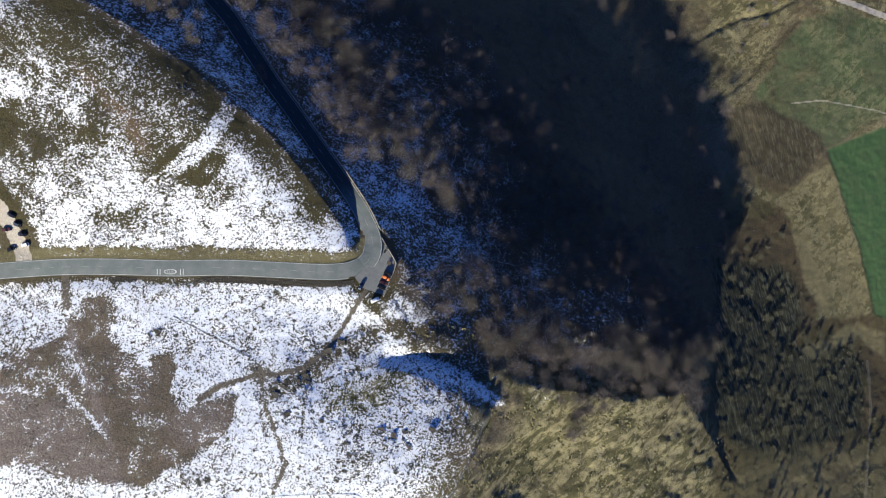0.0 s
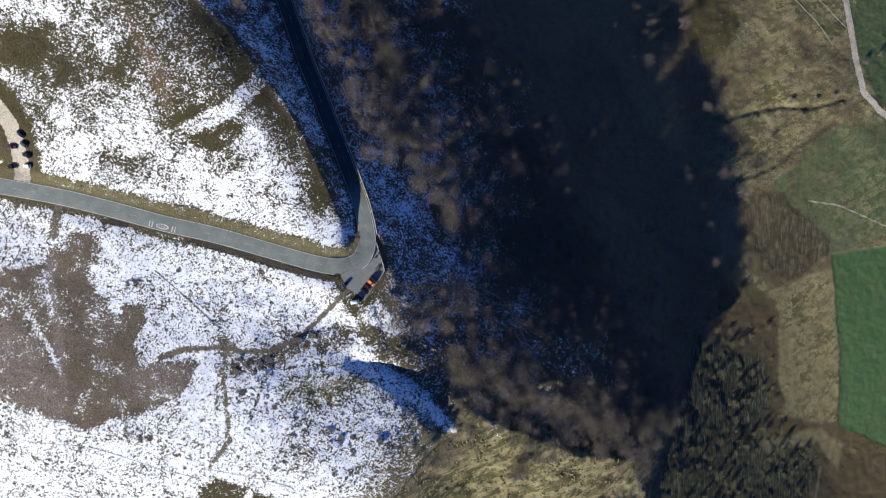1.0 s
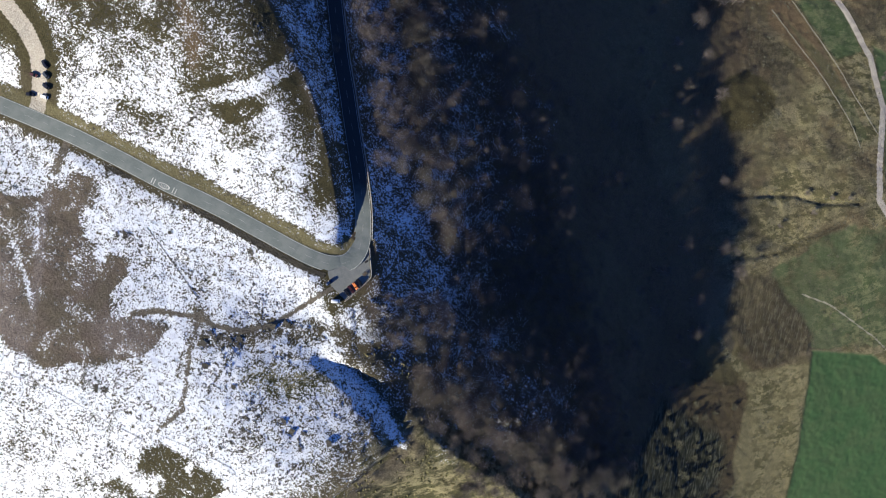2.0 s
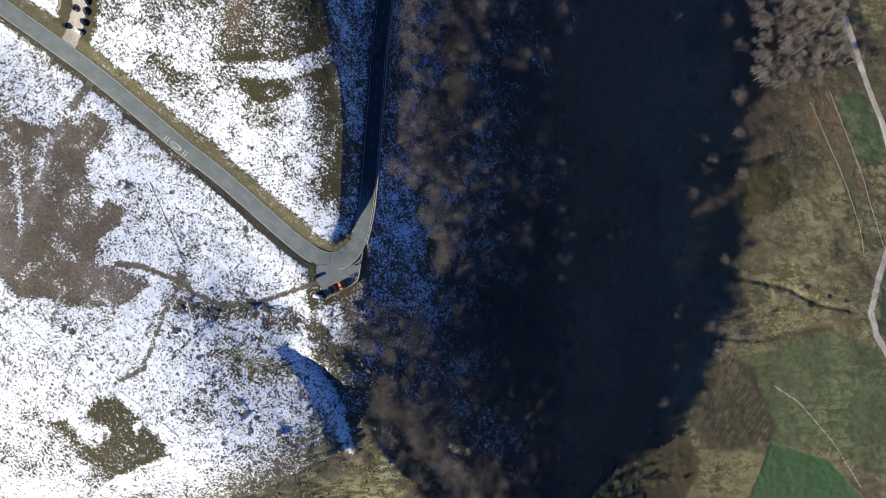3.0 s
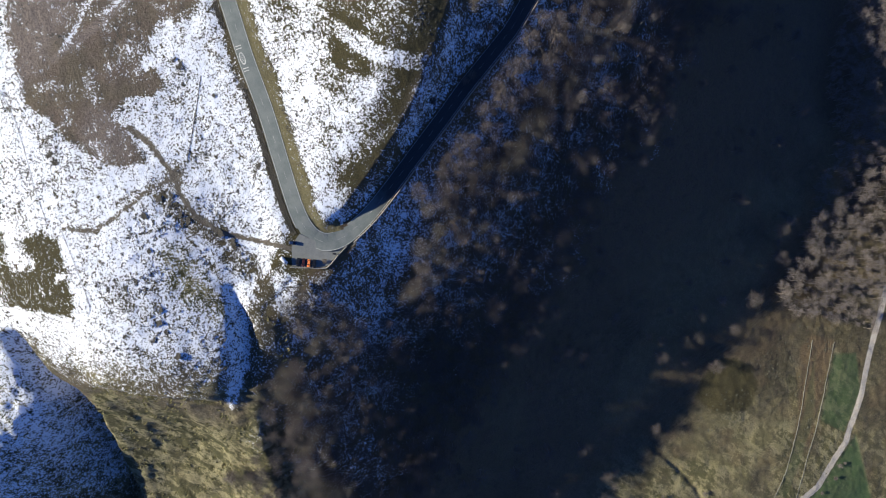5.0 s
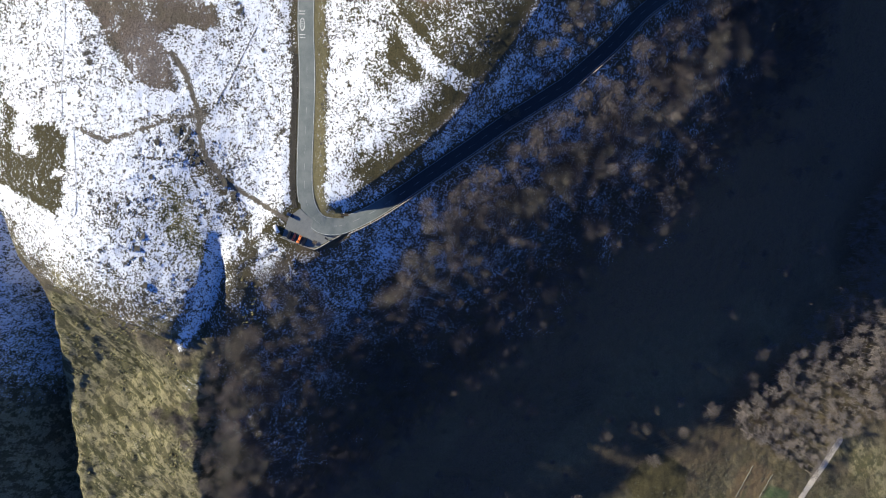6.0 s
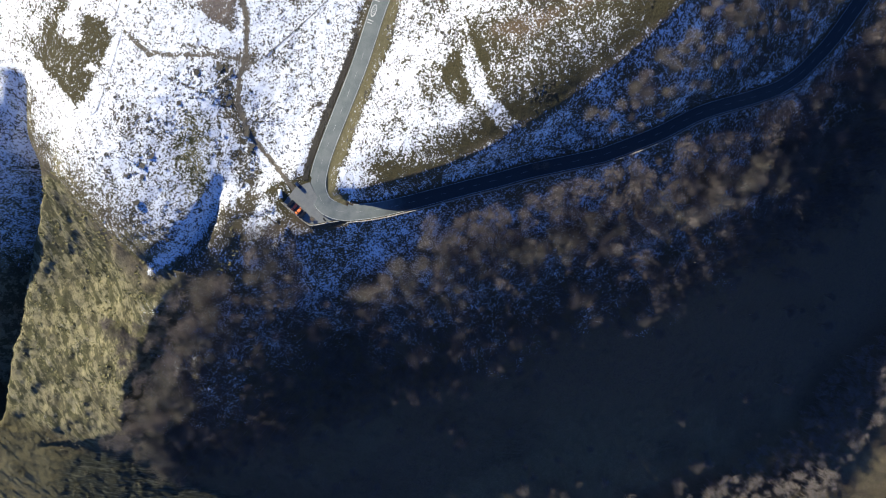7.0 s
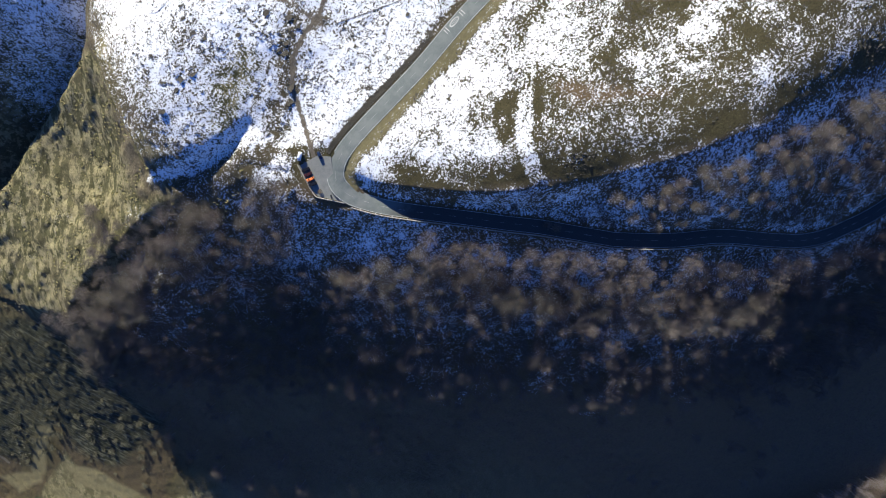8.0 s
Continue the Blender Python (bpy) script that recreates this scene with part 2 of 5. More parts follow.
WEIGHTS = np.linalg.solve(kernel(SPOTS[:, 0], SPOTS[:, 1], SPOTS) + 0.02 * np.eye(len(SPOTS)), SPOTS[:, 2] + 70.0)


def base_height(x, y):
    out = np.full(x.shape, -70.0)
    for (px, py, _), w in zip(SPOTS, WEIGHTS):
        out += w * np.sqrt((x - px) ** 2 + (y - py) ** 2 + SOFT ** 2)
    return out


RIM_LINE = ((-330, 182), (-268, 152.5), (-236.6, 141.5), (-210.9, 131.7), (-183.5, 118.1), (-160.1, 107), (-141.2, 96.1), (-123.2, 83.2), (-105.1, 69.3), (-91.1, 55.4), (-76, 38.5), (-62.6, 20.5), (-52.8, 8.1), (-47.5, -0.8))
ROAD = ((-420, -30), (-299, -19.7), (-219.2, -14), (-187.4, -12), (-161.5, -11.9), (-136.4, -12.7), (-111.3, -12.5), (-84.4, -13.8), (-67.4, -14.7), (-58, -14.7), (-51, -13.9), (-45.5, -11.5), (-42, -7.8), (-40.9, -3), (-41.7, 3), (-44.5, 9.8), (-48.9, 18),
        (-56.1, 28.7), (-66.1, 42.6), (-76.2, 56.6), (-85.3, 69.5), (-96.4, 84.6), (-105.5, 98.6), (-114.6, 112.7), (-119.6, 119.7), (-137.7, 139.7), (-158.1, 158.8), (-179.4, 185), (-194.4, 200.9), (-212.7, 211.9), (-244.9, 222.2), (-344.1, 240.4))
LAYBY = ((-49.5, -17.6), (-45.0, -23.0), (-35.2, -26.4), (-29.9, -12.2), (-30.2, -9.6), (-33.2, -4.6), (-36.6, 1.4), (-40, 1), (-41, -8), (-46, -14))
GULLY = ((-37.8, -56.1), (-26.4, -57.2), (-17, -58.6), (-6.2, -62.0), (5.8, -68.8), (15.5, -74.6), (24, -80))
RAVINE = ((-50, -168.5), (-34, -167.5), (-20, -168), (-8, -163), (5, -165), (24, -173), (36, -178), (70, -186), (103, -189), (138, -197), (180, -205))
CRAG = ((-15, -150), (-4, -129), (7, -109), (14, -93), (24, -78))
# crest out of view to the south, added to throw the ravine into shade
SHADE_RIDGE = ((14, -232), (40, -246), (78.7, -260.3), (189.4, -285.1), (295.1, -302.3))
DITCH_N = ((184.3, 154.5), (207.5, 168.4), (229.7, 179.1), (251.9, 183.4), (280.3, 197.8))
DITCH_S = ((199, 104.7), (234.3, 130.1), (251.5, 153.1), (276.1, 178.8))
SPUR_EDGE = ((22.7, -71.8), (48.3, -78.2), (76.2, -84.7), (99.3, -91.4), (140.2, -91.2), (157.1, -112.5), (174.9, -137.3))


FIELD_A = ((356.1, 95.6), (300.5, 74.8), (334.4, 1.7), (358, -62.5), (420, -74), (500, -60), (500, 80))
FIELD_B = ((310, 192.7), (287.1, 181.7), (258.5, 151.3), (240, 117.8), (234, 91.6), (265.2, 69.3), (300.5, 75.9), (352.4, 101.9), (420, 120), (400, 170))
FIELD_C = ((244.4, 331.7), (273, 284.7), (288.5, 233.8), (307.7, 204.2), (355.9, 201.8), (420, 240), (380, 330))
FIELD_D = ((170.2, 332.7), (176, 353.9), (210.2, 347.5), (238.6, 321.6), (218.7, 303.5))
STRIP = ((160.3, 317.2), (215.3, 298), (246.6, 272.1), (267.5, 252.9), (262.9, 244.1), (237.9, 265.5), (204.5, 291.3))
SAND = ((207.6, 58.2), (232.2, 43.5), (260.3, 37.4), (305.0, 65.7), (316.8, 45.5), (336.0, 8.7), (355.9, -63.1), (287.8, -64.0), (295.0, -46.3), (270.0, 3.8), (259.9, 26.2), (231.7, 36.8))
SANDCORE = ((267.4, 8.3), (281.2, 1.6), (295.5, -18.9), (312.7, -42.4), (294.8, -53.1), (280.1, -32.2))
MOUND = ((144.0, 210.2), (134.5, 229.8), (138.6, 244.3), (151.3, 258.0), (173.0, 254.0), (185.9, 240.7), (178.6, 213.4), (159.0, 199.6))
BRACKEN = ((119.8, 294.7), (155.5, 341.5), (193.5, 317.6), (222.7, 293.7), (237.9, 265.5), (200.1, 286.8), (164.1, 295.1), (140.3, 275.2))
LANE = ((132.3, 396.9), (184.8, 363.9), (212.3, 347.6), (246.2, 320.6), (271.9, 283.6), (283.2, 238), (293.2, 208), (310, 196.9), (356.1, 186.9), (420, 168))
FOOTPATH = ((269.5, 110.7), (295.3, 114), (349.9, 108.3), (400, 96))
BOUND_W = ((149.7, 314.9), (201.2, 289), (239.9, 263.3), (263.9, 239.8))
BOUND_E = ((160.7, 334.9), (217.5, 300.2), (247.9, 277.6), (274.2, 258.5))
TRACK = ((-42.5, -21.8), (-45.5, -26.7), (-49.5, -32.7), (-54.5, -41.6), (-61.6, -52.6), (-72.7, -60.8), (-85.9, -63.9), (-91.9, -62.9), (-103.1, -66), (-112.3, -69.1), (-120.5, -74.3))
TRACK_B = ((-92.9, -64.4), (-89.3, -78.3), (-82.7, -92.9), (-78.9, -104.3), (-83.8, -116.1))
TRACK_C = ((-92.1, -71), (-91.4, -81.4), (-88.7, -90.9))
GATEWAY = ((-186.4, -17), (-185.1, -22.8), (-183.8, -30.7))
MOOR_PATH = ((-187.5, -19.3), (-184.6, -35.1), (-182.0, -43.0), (-175.5, -55.9), (-166.3, -76.5), (-158.8, -94.4))
CARPARK = ((-239.2, 32), (-224.3, 24), (-215.3, 16), (-211, 5.9), (-207.8, -4.1), (-206.3, -11))
OLIVE = ((-84.7, -127.6), (-78.7, -122.5), (-65.7, -122.2), (-53.9, -122.3), (-45.2, -124.6), (-43.8, -129.3), (-57.2, -155.0), (-64.5, -170.5), (-74.8, -175.0), (-100, -190), (-128, -184), (-122, -160), (-104, -153), (-96.9, -153.0), (-90.8, -145.2), (-85.1, -138.9))
BROWN = ((-174.9, -29.8), (-167.0, -28.5), (-157.6, -35.2), (-160.8, -45.7), (-160.3, -52.2), (-149.8, -58.9), (-141.9, -62.9), (-139.9, -56.5), (-134.9, -55.3), (-132.5, -69.5), (-128.1, -78.5), (-122.0, -75.4), (-108.2, -71.5), (-103.0, -72.9),
         (-104.8, -81.7), (-111.7, -92.7), (-124.0, -101.2), (-134.0, -107.4), (-142.8, -113.7), (-157.0, -109.7), (-170.1, -110.5), (-183.6, -107.4), (-194.7, -103.8), (-245, -104), (-245, -52), (-212.1, -53.8), (-198.3, -47.1), (-184.6, -44.3), (-182.5, -37.8), (-177.3, -35.1))
SNOWPATH = ((-106.7, 74.9), (-110.0, 62.6), (-116.4, 49.5), (-127.0, 39.3), (-134.8, 33.1), (-145.9, 24.5), (-157.2, 17.0))
OPEN_SLOPE = ((-56.2, 41.7), (-38, 43.9), (-9.6, 23.6), (6.6, 3.2), (-5.6, -6.9), (-23.6, -0.8), (-39.6, 17.6))
SNOW_EDGE = ((-420, 300), (-265.8, 151.4), (-183.5, 117.1), (-123.2, 83.2), (-76.1, 39.5), (-47.5, 1.2), (-33.6, -16.8), (-23.8, -29), (-5.8, -35.4), (-17.9, -45.4), (4.4, -48.7), (22.8, -59.9), (23.7, -73.8), (12.8, -92.8), (5, -114.7), (-7.1, -136.3), (-19.5, -168.4),
             (-59.4, -175.2), (-300, -420), (-900, -300), (-900, 300))
CLEAR = ((-37.7, -34.8), (-19.9, -41.3), (-3.8, -48.7), (-21.7, -53), (-41.7, -44.7))
KNOLL_BARE = ((-59.2, -75.9), (-51.3, -72.8), (-39.9, -67.5), (-27.5, -61.3), (-21.9, -63.4), (-29.9, -72.6), (-40.3, -76.9))
OLIVE_SNOW = ((-90.8, -145.1), (-85.1, -138.9), (-73.6, -136.3), (-71.2, -149.1), (-80.2, -149.0))
KNOLL_THIN = ((-50.4, -72.0), (-23.6, -61.4), (10.9, -74.8), (12.9, -87.1), (-8.9, -99.7), (-20.9, -80.7))
NORTH_BARE = ((-204.5, 109.1), (-156.2, 118.8), (-121.8, 91.6), (-108.7, 76.1), (-117.0, 53.6), (-134.3, 43.6), (-155.3, 49.8), (-163.2, 67.7), (-176.6, 84.9), (-205.2, 91.5))
DARK_HEATH = ((-200.4, 50.8), (-184.3, 55.9), (-172.9, 53.4), (-172.1, 45.7), (-193.3, 41.3))
BARE_SOIL = ((-148.0, 41.1), (-154.1, 48.5), (-157.1, 52), (-175.9, 82.3), (-151.1, 62.5), (-145.1, 57.3), (-143.9, 42.1))
MOSS_A = ((-118.2, 42.7), (-108.3, 43.6), (-110.9, 34.9), (-122.6, 25.3), (-128.1, 26.6))
MOSS_B = ((-125.6, 42.5), (-116.0, 57.8), (-113.5, 55.2), (-121.9, 44.8))
RUT_A = ((-183.8, -67.5), (-171.3, -79.0), (-160.3, -90.5))
RUT_B = ((-183.8, -46.9), (-178.1, -55.9), (-172.1, -66.2))
RUT_C = ((-230, -70), (-213.2, -69.4), (-201.6, -69.0), (-191.6, -71.4))
FAINT_A = ((-71.6, -71.9), (-70.9, -84), (-70.6, -96))
FAINT_B = ((-66, -68), (-50, -62), (-36, -60))
STREAKS = ((190.3, -13.1), (265.8, -22.9), (275.4, -58.7), (260.3, -83.5), (327.0, -80.5), (344.3, -105.0), (329.0, -152.2), (251.8, -161.1), (188.8, -140.3), (173.7, -118.0))
FERNS = ((212.8, 101.1), (239.9, 111.2), (294.1, 85.8), (299.5, 72.4), (268.4, 44.4), (237.8, 52.6), (213.5, 69.6))
LOWSAND = ((266.6, -84.2), (340.5, -67.2), (369.7, -78.1), (368.0, -101.8), (340.4, -81.5), (285.0, -94.7))
EARTH_STRIP = ((153.9, 302.5), (147.7, 317.1), (159.1, 337.1), (179.3, 323.4), (219.2, 295.7), (237.7, 286.9), (224.7, 273.4), (208.1, 284.1), (176.2, 298.8))
MEADOW = ((166.0, 193.8), (187.3, 235.5), (173.5, 282.0), (214.4, 277.0), (248.7, 245.4), (262.0, 213.6), (238.8, 196.4), (209.7, 186.1), (185.7, 168.4))
TRACK_E = ((348.3, -100.7), (344.7, -136.4), (327.0, -204.1))


def curve_points(pts, gap):
    """Points every gap metres or so along a rounded line (Catmull-Rom)."""
    p = np.array([pts[0], *pts, pts[-1]], float)
    out = []
    for k in range(1, len(p) - 2):
        n = max(2, int(np.hypot(*(p[k + 1] - p[k])) / gap))
        for t in np.arange(n) / n:
            out.append(0.5 * (2 * p[k] + (p[k + 1] - p[k - 1]) * t + (2 * p[k - 1] - 5 * p[k] + 4 * p[k + 1] - p[k + 2]) * t ** 2
                              + (3 * p[k] - p[k - 1] - 3 * p[k + 1] + p[k + 2]) * t ** 3))
    out.append(p[-2])
    return np.array(out)


def hill(x, y):
    """The land without roads and small relief."""
    z = base_height(np.clip(x, -330, 460), np.clip(y, -290, 500))
    d, s, side = line_dist(x, y, RIM_LINE)
    d = d * -side                                        # plus on the hill
    tall = 2.0 - 4.8 * smooth(0.60, 0.40, s) + 6.0 * smooth(0.98, 0.75, s) * (0.5 + 0.5 * smooth(0.1, 0.55, s))
    z = z + tall * smooth(-8, 1.5, d) * np.exp(-np.maximum(d, 0) / 40) - 2.0 * smooth(30, 5, np.abs(d + 8))
    d, s, side = line_dist(x, y, GULLY)
    z = z - (1.3 + 3.6 * smooth(0, 0.5, s)) * smooth(0, 0.04, s) * np.exp(-(d / np.where(side > 0, 4.5, 3.6)) ** 2) * smooth(1.0, 0.72, s)
    d, s, side = line_dist(x, y, RAVINE)
    wide = np.where(side > 0, 4.0 + 3 * s, 9 + 18 * s)
    z = z - (8 + 24 * smooth(0, 0.55, s)) * np.exp(-(d / wide) ** 2) * smooth(0.0, 0.06, s + 0.02)
    d, _, _ = line_dist(x, y, SHADE_RIDGE)
    z = z + 26 * np.exp(-(d / 38) ** 2)
    d, s, side = line_dist(x, y, SPUR_EDGE)
    d = d * -side                                        # plus on the spur
    z = z + (6.0 - 3.0 * smooth(0.62, 0.8, s)) * smooth(-7, 1, d) * np.exp(-np.maximum(d, 0) / 30) * smooth(0.0, 0.2, s) * smooth(40, 20, np.abs(d))
    z = z - 2.2 * smooth(-1, -14, d) * smooth(-85, -35, d) * smooth(0.98, 0.8, s) * smooth(-30, 25, x)
    d, s, side = line_dist(x, y, CRAG)
    d = d * side                                         # plus on the moor
    z = z + 4.0 * smooth(-3.0, 1.0, d) * np.exp(-np.maximum(d, 0) / 18) * smooth(0, 0.2, s) * smooth(1, 0.8, s) * smooth(40, 20, np.abs(d))
    for ditch in (DITCH_N, DITCH_S):
        d, s, side = line_dist(x, y, ditch)
        z = z - 1.6 * np.exp(-(d / np.where(side > 0, 3.0, 1.8)) ** 2)
    z = z + 2.5 * np.exp(-((x - 169) / 18) ** 2 - ((y - 224) / 25) ** 2)
    return z


ROAD_AT = curve_points(ROAD, 1.7)
road_z = hill(ROAD_AT[:, 0], ROAD_AT[:, 1])
for _ in range(330):
    road_z[1:-1] = (road_z[:-2] + 2 * road_z[1:-1] + road_z[2:]) / 4
ROAD_DIR = np.gradient(ROAD_AT, axis=0)
ROAD_DIR /= np.hypot(*ROAD_DIR.T)[:, None]
ROAD_LEFT = np.stack([-ROAD_DIR[:, 1], ROAD_DIR[:, 0]], 1)
BEND = np.exp(-((ROAD_AT[:, 0] + 44.5) ** 2 + (ROAD_AT[:, 1] + 3.8) ** 2) / 14 ** 2)
ROAD_HALF = 4.0 + 0.75 * BEND


BY = np.hypot(ROAD_AT[:, 0] + 40, ROAD_AT[:, 1] + 11) < 15
LAY_X, LAY_Y, LAY_0 = np.linalg.lstsq(np.stack([ROAD_AT[BY, 0], ROAD_AT[BY, 1], np.ones(BY.sum())], 1), road_z[BY], rcond=None)[0]


def layby_z(x, y):
    return LAY_X * x + LAY_Y * y + LAY_0


def road_near(x, y):
    """Distance to the road's middle and the road's height and half width there."""
    d, s, _ = line_dist(x, y, ROAD_AT)
    k = s * (len(ROAD_AT) - 1)
    n = np.arange(len(ROAD_AT))
    return d, np.interp(k, n, road_z), np.interp(k, n, ROAD_HALF)


def height(x, y, rough=True):
    """The ground."""
    x, y = np.asarray(x, float), np.asarray(y, float)
    z = hill(x, y)
    if rough:
        steep = smooth(-60, -10, x) * smooth(30, -40, y)
        lit = smooth(0, 25, x + 0.2 * y + 5)
        field = np.maximum(np.maximum(inside(x, y, FIELD_A), inside(x, y, FIELD_B)), np.maximum(np.maximum(inside(x, y, FIELD_C), inside(x, y, FIELD_D)), inside(x, y, SAND)))
        low = smooth(110, 190, x + 0.3 * y)              # the valley floor
        lit = lit * (1 - 0.55 * low) * (1 - 0.8 * smooth(-3, 8, field))
        z = z + 1.3 * fbm(x, y, 26, 3) * (0.5 + 0.5 * lit) + (0.30 + 0.75 * lit) * fbm(x, y, 6.0, 11, 3) + 0.22 * fbm(x, y, 2.2, 23, 2)
        steep = steep * smooth(2, -8, inside(x, y, SNOW_EDGE)) * smooth(165, 120, x + 0.3 * y)
        brush = smooth(-3, 3, np.maximum(inside(x, y, FERNS), inside(x, y, STREAKS)))
        z = z + brush * (0.5 * fbm(x, y, 6, 37, 3) + 0.4 * np.abs(fbm(x * 0.97 + y * 0.24, (y * 0.97 - x * 0.24) * 0.35, 4, 39, 3)))
        d, s, side = line_dist(x, y, CRAG)
        z = z + 0.8 * np.sin(d * 1.5) * smooth(12, 3, d) * smooth(0, 0.15, s) * smooth(1, 0.85, s)
        z = z + 3.2 * steep * (np.abs(fbm(x * 0.8 + y * 0.35, y - x * 0.3, 15, 31, 4)) - 0.3)
    d, rz, half = road_near(x, y)
    k = smooth(7.5, 0.8, d - half)
    z = z * (1 - k) + (rz - 0.03) * k
    k = smooth(-13, 0.5, inside(x, y, LAYBY)) * (d > half - 0.5)
    z = z * (1 - k) + (layby_z(x, y) - 0.10) * k
    return z


# ---------------------------------------------------------------- meshes
def part(name, bm, material, parent=None, label=""):
    """Links a bmesh as one mesh object, under its thing where one is given."""
    me = bpy.data.meshes.new(name)
    bm.to_mesh(me)
    bm.free()
    me.materials.append(material)
    ob = new(name, me)
    if parent is not None:
        ob.parent = parent
    return tagged(ob, label)


def mesh_from(name, verts, faces, material, shade=True):
    me = bpy.data.meshes.new(name)
    verts, faces = np.asarray(verts, np.float32), np.asarray(faces, np.int32)
    me.vertices.add(len(verts))
    me.vertices.foreach_set("co", verts.ravel())
    n = faces.shape[1]
    me.loops.add(faces.size)
    me.loops.foreach_set("vertex_index", faces.ravel())
    me.polygons.add(len(faces))
    me.polygons.foreach_set("loop_start", np.arange(0, faces.size, n, dtype=np.int32))
    me.polygons.foreach_set("loop_total", np.full(len(faces), n, np.int32))
    me.polygons.foreach_set("use_smooth", np.full(len(faces), shade))
    me.update(calc_edges=True)
    me.materials.append(material)
    return me


def box(bm, size, at=(0, 0, 0), turn=None, bevel=0.0):
    got = bmesh.ops.create_cube(bm, size=1.0)["verts"]
    m = Matrix.Translation(at) @ (turn or Matrix()) @ Matrix.Diagonal((*size, 1))
    bmesh.ops.transform(bm, matrix=m, verts=got)
    if bevel:
        edges = list({e for v in got for e in v.link_edges})
        bmesh.ops.bevel(bm, geom=edges, offset=bevel, segments=2, affect='EDGES', profile=0.5)


# ---------------------------------------------------------------- ground: one sheet to the horizon
STEP = 1.15


def axis(lo, hi):
    mid = np.arange(lo, hi + STEP, STEP)
    out = STEP * 1.28 ** np.arange(1, 27)
    far = np.cumsum(out)
    return np.concatenate([lo - far[::-1], mid, mid[-1] + far])


gx, gy = axis(-292, 425), axis(-240, 455)
X, Y = np.meshgrid(gx, gy)
Z = height(X, Y)

def ground_cover(x, y, z):
    warp = 3.0 * fbm(x, y, 14, 51, 4)
    big = fbm(x, y, 45, 71, 4)
    mid = fbm(x, y, 12, 81, 4)
    d_rim, s_rim, side = line_dist(x, y, RIM_LINE)
    on_hill = d_rim * -side
    ragged = smooth(-70, -25, x) * smooth(-60, -80, y)      # the thin edge above the crag
    plateau = smooth(-3 - 8 * ragged, 4 + 30 * ragged, inside(x, y, SNOW_EDGE) + (1 + 1.5 * ragged) * warp)
    d_road, _, half = road_near(x, y)
    # snow on the hilltop, thin on the shoulder above the road
    snow = plateau * (0.745 + 0.10 * big + 0.22 * mid)
    on_north = smooth(-3, 3, on_hill) * smooth(2, 14, y) * smooth(-42, -52, x)
    patchy = 0.49 + 0.36 * fbm(x, y, 17, 55, 4) + 0.50 * mid
    high = smooth(-8, 6, inside(x, y, NORTH_BARE) + 2 * warp)
    patchy = patchy * (1 - high) + high * (0.33 + 0.16 * fbm(x, y, 17, 55, 4) + 0.22 * mid)
    patchy = patchy - 0.45 * smooth(-4, 3, inside(x, y, DARK_HEATH) + 1.5 * warp)
    patchy = patchy + 0.16 * smooth(26, 8, np.hypot((x + 178) * 0.7, y - 34) + 2 * warp) 
    patchy = patchy - 0.6 * smooth(-2, 2, np.maximum(inside(x, y, MOSS_A), inside(x, y, MOSS_B)) + 0.9 * warp)
    snow = snow * (1 - on_north) + on_north * patchy * plateau
    shoulder = smooth(60, 0, on_hill) * smooth(-3, 3, on_hill) * smooth(1.0, 0.8, s_rim + 0.1)
    snow = snow * (1 - 0.16 * shoulder) - 0.25 * smooth(17, 4, on_hill + 1.5 * warp) * on_north
    north = smooth(-135, -190, x + 0.35 * y - 20) * smooth(0, 40, y)
    snow = snow - 0.14 * north
    d_sp, s_sp, _ = line_dist(x, y, SNOWPATH)
    snow = np.maximum(snow, (0.72 + 0.3 * mid - 0.14 * smooth(0.35, 0.0, s_sp) - 0.14 * np.abs(np.sin(d_sp * 1.6))) * smooth(4.8 - 1.2 * smooth(0.5, 1, s_sp), 3.0 - 1.2 * smooth(0.5, 1, s_sp), d_sp + 0.35 * warp))
    snow = snow - 0.26 * on_north * smooth(3.0, 4.6, d_sp) * smooth(11, 5.5, d_sp + 0.5 * warp) * smooth(0.8, 0.5, s_sp)
    brown = smooth(-2, 3, inside(x, y, BROWN) + 2.2 * warp)
    snow = snow * (1 - brown * (0.80 + 0.2 * smooth(0.25, -0.1, mid)))
    snow = np.maximum(snow, brown * (0.02 + 0.66 * fbm(x, y, 7, 93, 3) + 0.12 * smooth(-150, -200, x)))
    for rut, wide in ((RUT_A, 2.0), (RUT_B, 1.7), (RUT_C, 2.4)):
        d_rut = line_dist(x, y, rut)[0]
        snow = np.maximum(snow, (0.55 + 0.5 * mid) * smooth(wide, wide * 0.5, d_rut + 0.35 * warp) * (0.55 + 0.45 * np.abs(np.cos(1.3 * d_rut))))
    field = smooth(-1.5, 1.5, inside(x, y, OLIVE) + 0.8 * warp) * smooth(2, -2, inside(x, y, OLIVE_SNOW) + 1.2 * warp) * smooth(0.55, 0.4, fbm(x, y, 9, 58, 3))
    brush = np.maximum(smooth(5.5, 1.5, line_dist(x, y, ((-86, -72), (-77, -67), (-68, -62)))[0] + warp), smooth(8, 2, line_dist(x, y, ((-66, -57), (-52, -51), (-40, -45), (-28, -41)))[0] + 1.4 * warp) * smooth(-0.25, 0.2, fbm(x, y, 6, 95, 3)))
    snow = snow * (1 - 0.62 * brush)
    bare = np.maximum(field, 0.62 * smooth(-8, 5, inside(x, y, KNOLL_BARE) + 2 * warp))
    snow = snow * (1 - 0.88 * bare)
    knoll = smooth(-10, 12, inside(x, y, KNOLL_THIN) + 1.5 * warp)
    snow = snow * (1 - 0.17 * knoll)
